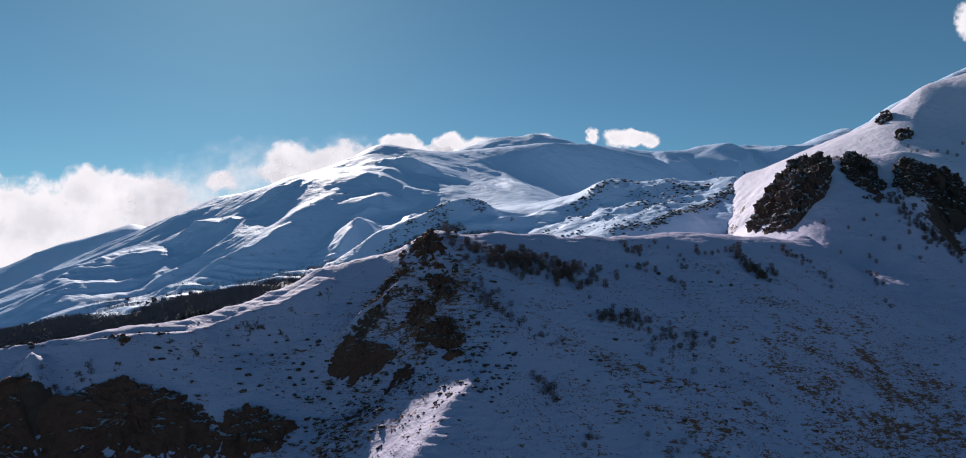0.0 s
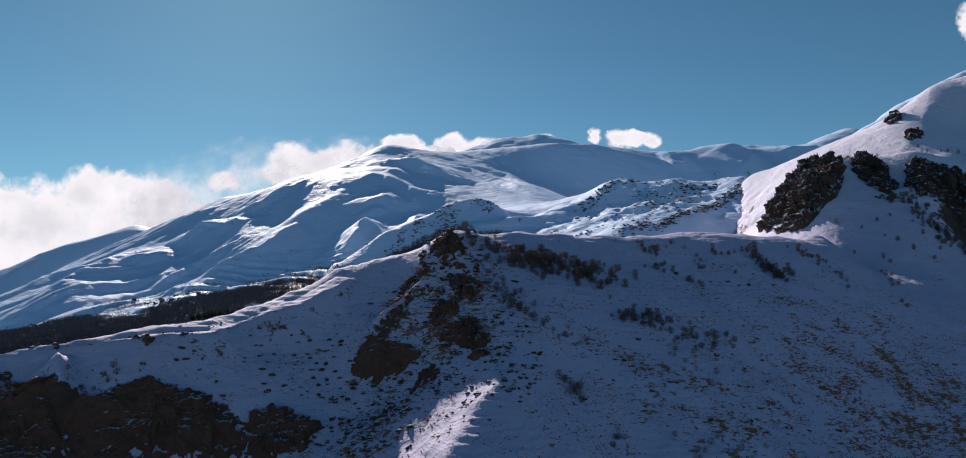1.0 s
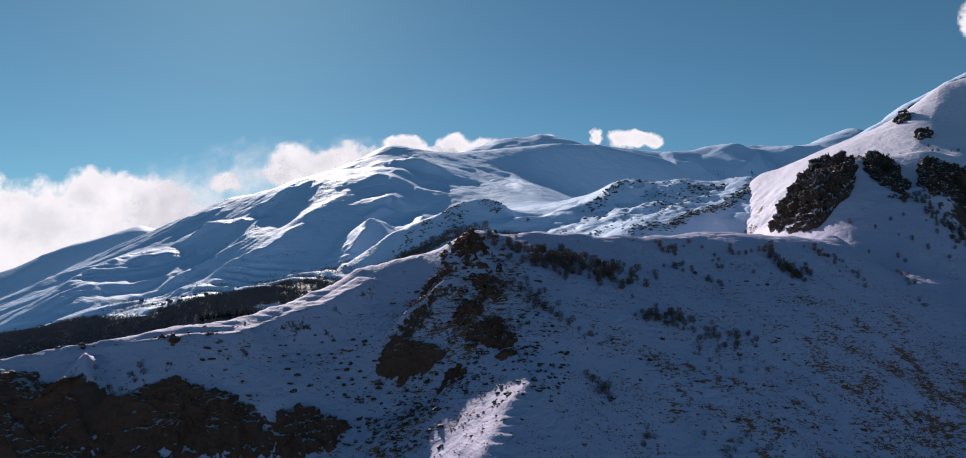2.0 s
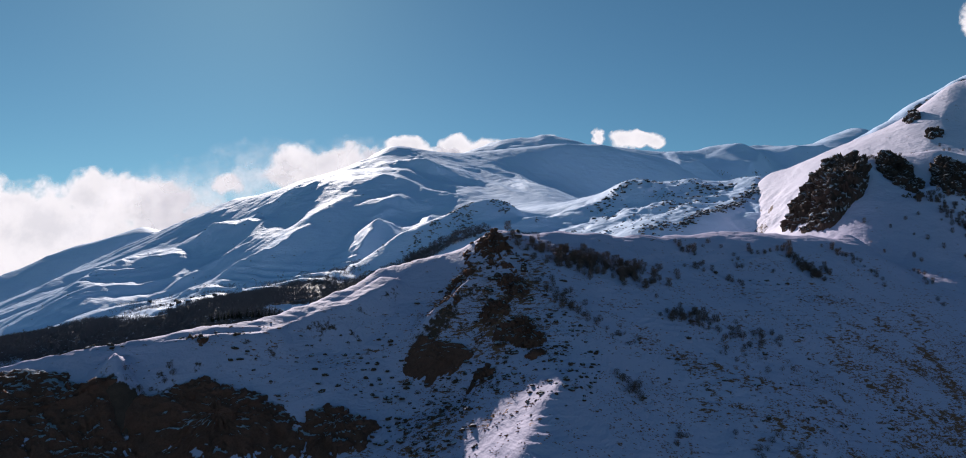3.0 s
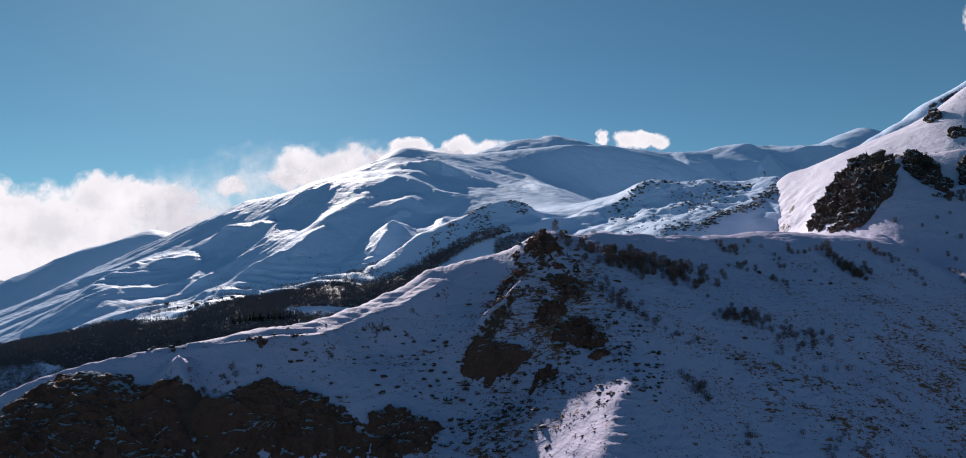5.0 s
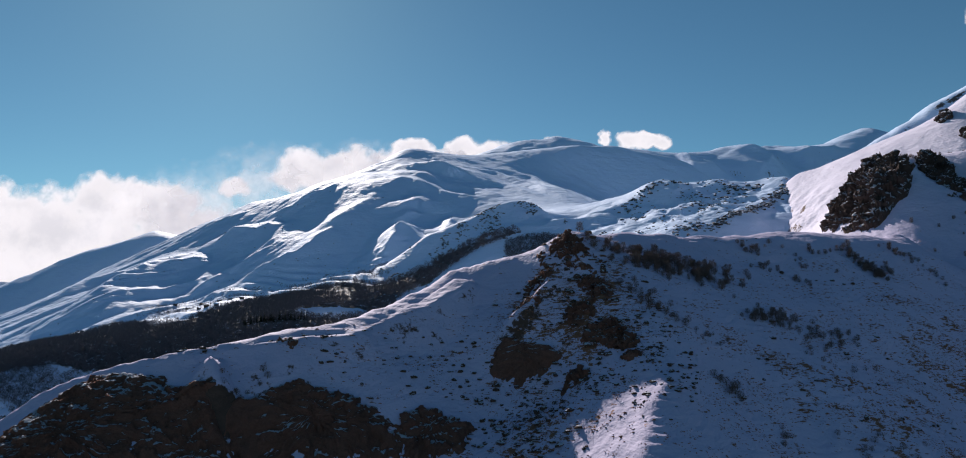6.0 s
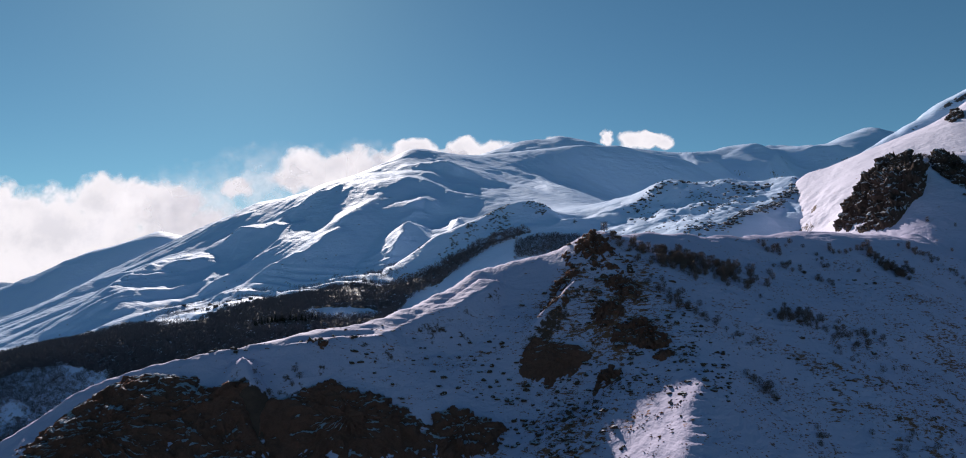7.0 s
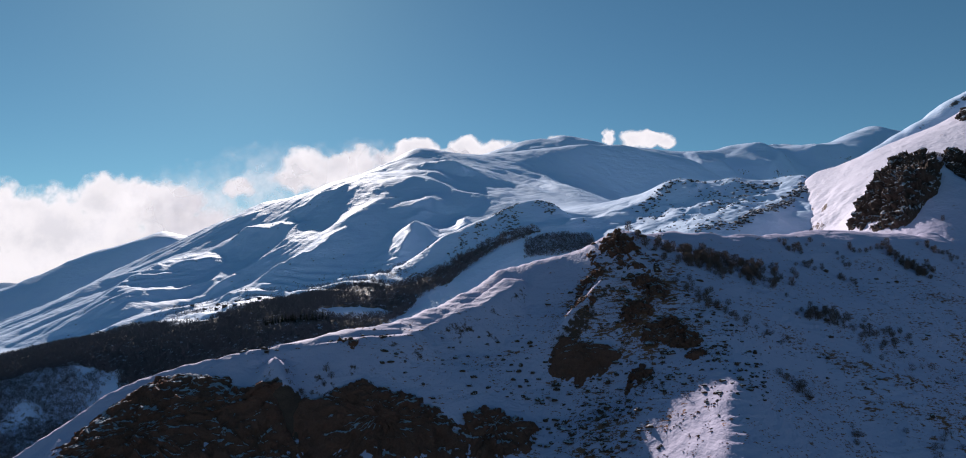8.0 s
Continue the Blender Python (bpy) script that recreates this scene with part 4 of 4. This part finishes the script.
tagged(bush, "leafless thicket dotted over the snowy valley side", "bushes", kind="stuff")


# ---- stones ----
def stone_mesh(name, seed, flat):
    bm = bmesh.new()
    bmesh.ops.create_icosphere(bm, subdivisions=2, radius=1.0)
    for v in bm.verts:
        c = v.co
        push = 1 + 0.45 * noise.noise(c * 1.1 + Vector((seed, 0, 0))) + 0.25 * noise.noise(c * 2.7 + Vector((0, seed, 0)))
        v.co = Vector((c.x * push * 1.15, c.y * push * 0.9, max(c.z * push * flat, -0.25)))
    me = bpy.data.meshes.new(name)
    bm.to_mesh(me)
    bm.free()
    return me


STONES = [stone_mesh("boulder", 3.1 * k + 1, f) for k, f in enumerate((0.7, 0.55, 0.8, 0.6, 0.9))]


def boulder(x, y, z, size, label, group, mat, shapes):
    ob = new("boulder", shapes[int(rng.integers(5))])
    if not ob.data.materials:
        ob.data.materials.append(mat)
    ob.matrix_basis = pose(x, y, z, rng.uniform(-12, 12), rng.uniform(-12, 12), rng.uniform(0, 360)) @ Matrix.Diagonal((size * rng.uniform(0.9, 1.5), size, size * rng.uniform(0.7, 1.1), 1))
    return tagged(ob, label, "boulder", group)


HILL_STONES = [((-25, 330), 26, 34, 46, 1.5), ((-45, 350), 22, 14, 22, 1.2), ((-110, 325), 45, 12, 26, 0.9), ((-50, 285), 18, 20, 34, 1.2), ((-20, 262), 12, 18, 12, 0.7),
               ((90, 320), 50, 30, 26, 0.9), ((150, 350), 60, 30, 18, 0.8), ((130, 430), 60, 25, 14, 0.9), ((-70, 300), 14, 10, 16, 1.1), ((-70, 312), 12, 8, 18, 1.0), ((-130, 312), 30, 8, 22, 0.9), ((-205, 303), 14, 6, 12, 0.9), ((-28, 308), 14, 12, 22, 1.2), ((-34, 362), 14, 8, 16, 1.0), ((30, 300), 30, 24, 18, 0.7)]
for (cx, cy), rx, ry, count, size in HILL_STONES:
    count = int(count * 0.76)
    x, y = cx + rng.normal(0, rx / 1.6, count), cy + rng.normal(0, ry / 1.6, count)
    for px, py, pz in zip(x, y, hill_z(x, y)):
        boulder(px, py, pz, size * rng.uniform(0.6, 1.6), "dark brown boulder poking out of the snow", "boulders on the hillside", STONE, STONES)

GREY_STONES = [stone_mesh("boulder", 2.3 * k + 5, f) for k, f in enumerate((0.8, 0.6, 0.9, 0.7, 1.0))]
KNOLL_STONES = [((125, 1020), (190, 1050), 14, 26, 4.0), ((190, 1050), (250, 1062), 14, 14, 3.5), ((283, 1022), (345, 1026), 14, 26, 4.2), ((150, 824), (205, 834), 10, 34, 3.4),
                ((205, 834), (294, 920), 8, 60, 4.2), ((294, 920), (375, 1000), 10, 60, 4.2), ((200, 960), (260, 950), 28, 22, 3.0), ((230, 1000), (300, 990), 24, 18, 3.2),
                ((120, 990), (160, 960), 20, 16, 3.0), ((60, 900), (120, 880), 22, 12, 2.6)]
rest = []
for (ax, ay), (bx_, by_), spread, count, size in KNOLL_STONES:
    count, size = int(1.9 * count), 0.66 * size
    t = rng.uniform(0, 1, count)
    x, y = ax + t * (bx_ - ax) + rng.normal(0, spread / 2, count), ay + t * (by_ - ay) + rng.normal(0, spread / 2, count)
    for k, (px, py, pz) in enumerate(zip(x, y, mountain_z(x, y))):
        if k >= 6:
            rest.append((px, py, pz, size * rng.uniform(0.4, 1.2)))
            continue
        boulder(px, py, pz, size * rng.uniform(0.5, 1.5), "dark boulder on the snowy knoll", "boulders on the knoll", GREY_STONE, GREY_STONES)

KNOLL = [(60, 860), (110, 1010), (180, 1075), (300, 1085), (390, 1030), (330, 940), (250, 850), (160, 790)]
more, r = scatter(KNOLL, 5200, lambda x, y, c: c < 0.35 * np.clip(1.5 * fbm(x, y, 40, 4, 321) + 0.25, 0, 1), mountain_z, 322)
rest += [(px, py, pz, r.uniform(0.6, 1.9)) for px, py, pz in more]
def strew(name, stones, label, mat):
    """Many stones as one piece of the ground."""
    verts, faces = [], []
    for px, py, pz, size in stones:
        me = STONES[int(rng.integers(5))]
        turn = Matrix.Rotation(rng.uniform(0, 6.28), 3, "Z")
        i = len(verts)
        verts += [turn @ v.co * size + Vector((px, py, pz)) for v in me.vertices]
        faces += [tuple(i + q for q in f.vertices) for f in me.polygons]
    ob = new(name, mesh_of(name, verts, faces))
    ob.data.materials.append(mat)
    return tagged(ob, label, "rocks", kind="stuff")


strew("rubble", rest, "dark broken rocks strewn over the snowy knoll", GREY_STONE)
brow_side = [(p - 8, q + 12) for p, q, _ in BROW] + [(p + 10, q - 62) for p, q, _ in BROW[::-1]]
more, r = scatter(brow_side, 7000, lambda x, y, c: c < 0.4 * np.clip(3.0 * fbm(x, y, 34, 4, 331) - 0.35, 0, 1), mountain_z, 332)
strew("scree", [(px, py, pz, r.uniform(0.4, 1.0) ** 2 * 2.0 + 0.25) for px, py, pz in more], "dark rocks showing through snow below the brow", GREY_STONE)


below = [(-92, 286), (-84, 318), (-66, 346), (-40, 368), (-14, 362), (6, 330), (18, 296), (4, 262), (-40, 255)]
more, r = scatter(below, 5200, lambda x, y, c: c < 0.45 * np.clip(2.2 * fbm(x, y, 18, 4, 341) + 0.2, 0, 1) * (1 - np.clip(1.6 * oval(x, y, -16, 252, 22, 34), 0, 0.6)), hill_z, 342)
west = [(-192, 290), (-160, 318), (-110, 346), (-76, 346), (-82, 310), (-132, 306)]
also, r = scatter(west, 1500, lambda x, y, c: c < 0.45 * np.clip(2.4 * fbm(x, y, 22, 4, 343) + 0.2, 0, 1), hill_z, 344)
more = np.concatenate([more, also])
strew("loose_stones", [(px, py, pz, r.uniform(0.3, 1.0) ** 2.6 * 1.15 + 0.13) for px, py, pz in more], "small dark stones scattered over thin snow", STONE)


high_rocks = []
for line, *_ in RIBS[2:9]:
    for px, py in [p[:2] for p in along([(a, b, 0) for a, b in line], 9.0)]:
        if r.uniform() < 0.45:
            high_rocks.append((px + r.normal(12, 16), py + r.normal(-6, 16)))
high_rocks = np.array(high_rocks)
strew("mountain_rocks", [(px, py, pz, r.uniform(0.5, 1.7)) for (px, py), pz in zip(high_rocks, mountain_z(high_rocks[:, 0], high_rocks[:, 1]))], "dark rocks poking through the snow of the mountain", GREY_STONE)


# ---- tufts of dry grass and earth that stick out of the snow ----
def tufts(name, feet, r, size, label):
    n = len(feet)
    a = r.uniform(0, 2 * np.pi, n)
    long_ = size * r.uniform(0.5, 1.8, n) * r.uniform(0.6, 1.4, n)
    out = []
    for k in range(5):
        b = a + k * 1.257 + r.uniform(-0.3, 0.3, n)
        c = b + 1.257
        top = feet + np.stack([r.normal(0, 0.1, n), r.normal(0, 0.1, n), 0.35 * long_ * r.uniform(0.7, 1.4, n)], 1)
        p = feet + np.stack([np.cos(b) * long_ * 1.5, np.sin(b) * long_ * 0.6, np.full(n, -0.12)], 1)
        q = feet + np.stack([np.cos(c) * long_ * 1.5, np.sin(c) * long_ * 0.6, np.full(n, -0.12)], 1)
        out.append(np.stack([p, q, top], 1))
    ob = new(name, triangles(name, np.concatenate(out)))
    ob.data.materials.append(EARTH)
    return tagged(ob, label, "grass", kind="stuff")


EARTH = speckled("dry_grass_and_earth", (0.17, 0.074, 0.044), (0.36, 0.165, 0.095), 1.2)
SLOPE = [(-210, 245), (-200, 305), (-170, 330), (-110, 345), (-60, 365), (-20, 372), (60, 425), (180, 470), (310, 540), (420, 560), (400, 420), (300, 300), (150, 240), (-20, 215), (-120, 240)]


def tuft_sort(x, y, chance):
    near = np.maximum.reduce([oval(x, y, -30, 325, 48, 55), 0.55 * oval(x, y, 110, 305, 120, 60), 0.75 * oval(x, y, -60, 275, 50, 40), 1.1 * oval(x, y, 240, 360, 160, 100), 0.35 * oval(x, y, -130, 325, 70, 26), 0.8 * oval(x, y, -18, 255, 18, 22)])
    return chance < (0.05 + 0.9 * near) * np.clip(0.08 + 2.6 * fbm(x, y * 2.2, 20, 5, 311), 0, 1.3)


feet, r = scatter(SLOPE, 90000, tuft_sort, hill_z, 312)
tufts("grass_tufts", feet, r, 0.46, "dry grass and earth showing through the snow")


def speck_sort(x, y, chance):
    near = 0.13 + 0.5 * oval(x, y, 120, 300, 200, 110) + 0.5 * oval(x, y, -40, 300, 90, 80) + 0.9 * oval(x, y, 240, 370, 150, 100)
    return chance < near * np.clip(3.0 * fbm(x, y * 2.4, 19, 5, 315) + 0.06, 0, 1) * (1 - 0.9 * oval(x, y, 110, 415, 90, 55))


feet, r = scatter(SLOPE, 330000, speck_sort, hill_z, 316)
tufts("heather", feet, r, 0.25, "low heather and stones specking the thin snow")


# ---- conifers and the village in the valley ----
def spruce(tall):
    root = new("spruce")
    tagged(root, "tall dark spruce standing in a valley row", "tree", "spruces by the village")
    verts, faces = [], []
    for q, (h, rad) in enumerate(((-0.3, 0.16), (0.85 * tall, 0.04))):
        verts += [(rad * math.cos(b), rad * math.sin(b), h) for b in np.arange(6) * math.pi / 3]
    faces = [(e, (e + 1) % 6, 6 + (e + 1) % 6, 6 + e) for e in range(6)]
    part("trunk", mesh_of("trunk", verts, faces), BARK, root)
    n = 260
    h = rng.uniform(0.1, 1.0, n) ** 1.1
    a = rng.uniform(0, 6.283, n)
    reach = (1 - h) * 0.19 * tall + 0.12
    base = np.stack([0 * a, 0 * a, h * tall], 1)
    tip = np.stack([np.cos(a) * reach, np.sin(a) * reach, h * tall - reach * 0.35], 1)
    side = np.stack([-np.sin(a), np.cos(a), 0.2 + 0 * a], 1) * (0.25 * reach + 0.12)[:, None]
    part("crown", triangles("crown", np.stack([base, tip - side, tip + side], 1)), NEEDLE, root)
    return root


rows = [(-384 + 2.4 * k + rng.uniform(-1, 1), 880 + rng.uniform(-4, 4), rng.uniform(0.75, 1.15)) for k in range(19)] + [(-336 + 4.0 * k + rng.uniform(-1, 1), 880 + rng.uniform(-3, 3), rng.uniform(0.8, 1.25)) for k in range(10)]
zs = mountain_z(np.array([q[0] for q in rows]), np.array([q[1] for q in rows]))
model = None
for (x, y, size), z in zip(rows, zs):
    if model is None:
        model = spruce(10.5)
        model.matrix_basis = pose(x, y, z)
    else:
        tree = copy_thing(model, pose(x, y, z, 0, 0, rng.uniform(0, 360)))
        tree.scale = (size, size, size)


def house(x, y, z, wide, y_depth, tall, turn):
    root = new("house")
    tagged(root, "small dark village house with a snowy gabled roof", "house", "houses of the village")
    root.matrix_basis = pose(x, y, z, 0, 0, turn)
    w, d, g = wide / 2, y_depth / 2, tall + wide * 0.28
    part("wall", mesh_of("wall", [(-w, -d, -3), (w, -d, -3), (w, d, -3), (-w, d, -3), (-w, -d, tall), (w, -d, tall), (w, d, tall), (-w, d, tall), (0, -d, g), (0, d, g)],
                         [(0, 1, 5, 8, 4), (2, 3, 7, 9, 6), (1, 2, 6, 5), (3, 0, 4, 7)]), TIMBER, root)
    o, t = 0.5, 0.25
    roof = [(-w - o, -d - o, tall - 0.3), (0, -d - o, g + 0.05), (w + o, -d - o, tall - 0.3), (-w - o, d + o, tall - 0.3), (0, d + o, g + 0.05), (w + o, d + o, tall - 0.3)]
    roof += [(a, b, c + t) for a, b, c in roof]
    part("roof", mesh_of("roof", roof, [(0, 1, 4, 3), (1, 2, 5, 4), (6, 9, 10, 7), (7, 10, 11, 8), (0, 6, 7, 1), (1, 7, 8, 2), (3, 4, 10, 9), (4, 5, 11, 10), (0, 3, 9, 6), (2, 8, 11, 5)]), ROOFING if rng.uniform() < 0.6 else SNOW, root)
    for k in (-1, 1):
        cx = k * w * 0.45
        part("window", mesh_of("window", [(cx - 0.6, -d - 0.06, 1.2), (cx + 0.6, -d - 0.06, 1.2), (cx + 0.6, -d - 0.06, 2.6), (cx - 0.6, -d - 0.06, 2.6),
                                          (cx - 0.6, -d + 0.1, 1.2), (cx + 0.6, -d + 0.1, 1.2), (cx + 0.6, -d + 0.1, 2.6), (cx - 0.6, -d + 0.1, 2.6)],
                               [(0, 1, 2, 3), (0, 4, 5, 1), (1, 5, 6, 2), (2, 6, 7, 3), (3, 7, 4, 0)]), PANE, root)
    return root


HOUSES = [(-575, 1120), (-551, 1112), (-536, 1128), (-512, 1060), (-490, 1034), (-478, 1052), (-465, 1062), (-454, 1000), (-446, 1058), (-434, 1010), (-421, 1007), (-409, 1012), (-398, 1024), (-428, 1036), (-470, 1020), (-384, 1018), (-500, 1100)]
zs = mountain_z(np.array([h[0] for h in HOUSES], float), np.array([h[1] for h in HOUSES], float))
for (x, y), z in zip(HOUSES, zs):
    house(x, y, z, rng.uniform(3.6, 5.4), rng.uniform(4, 6.5), rng.uniform(1.8, 2.6), rng.choice([0, 90]) + rng.uniform(-15, 15))
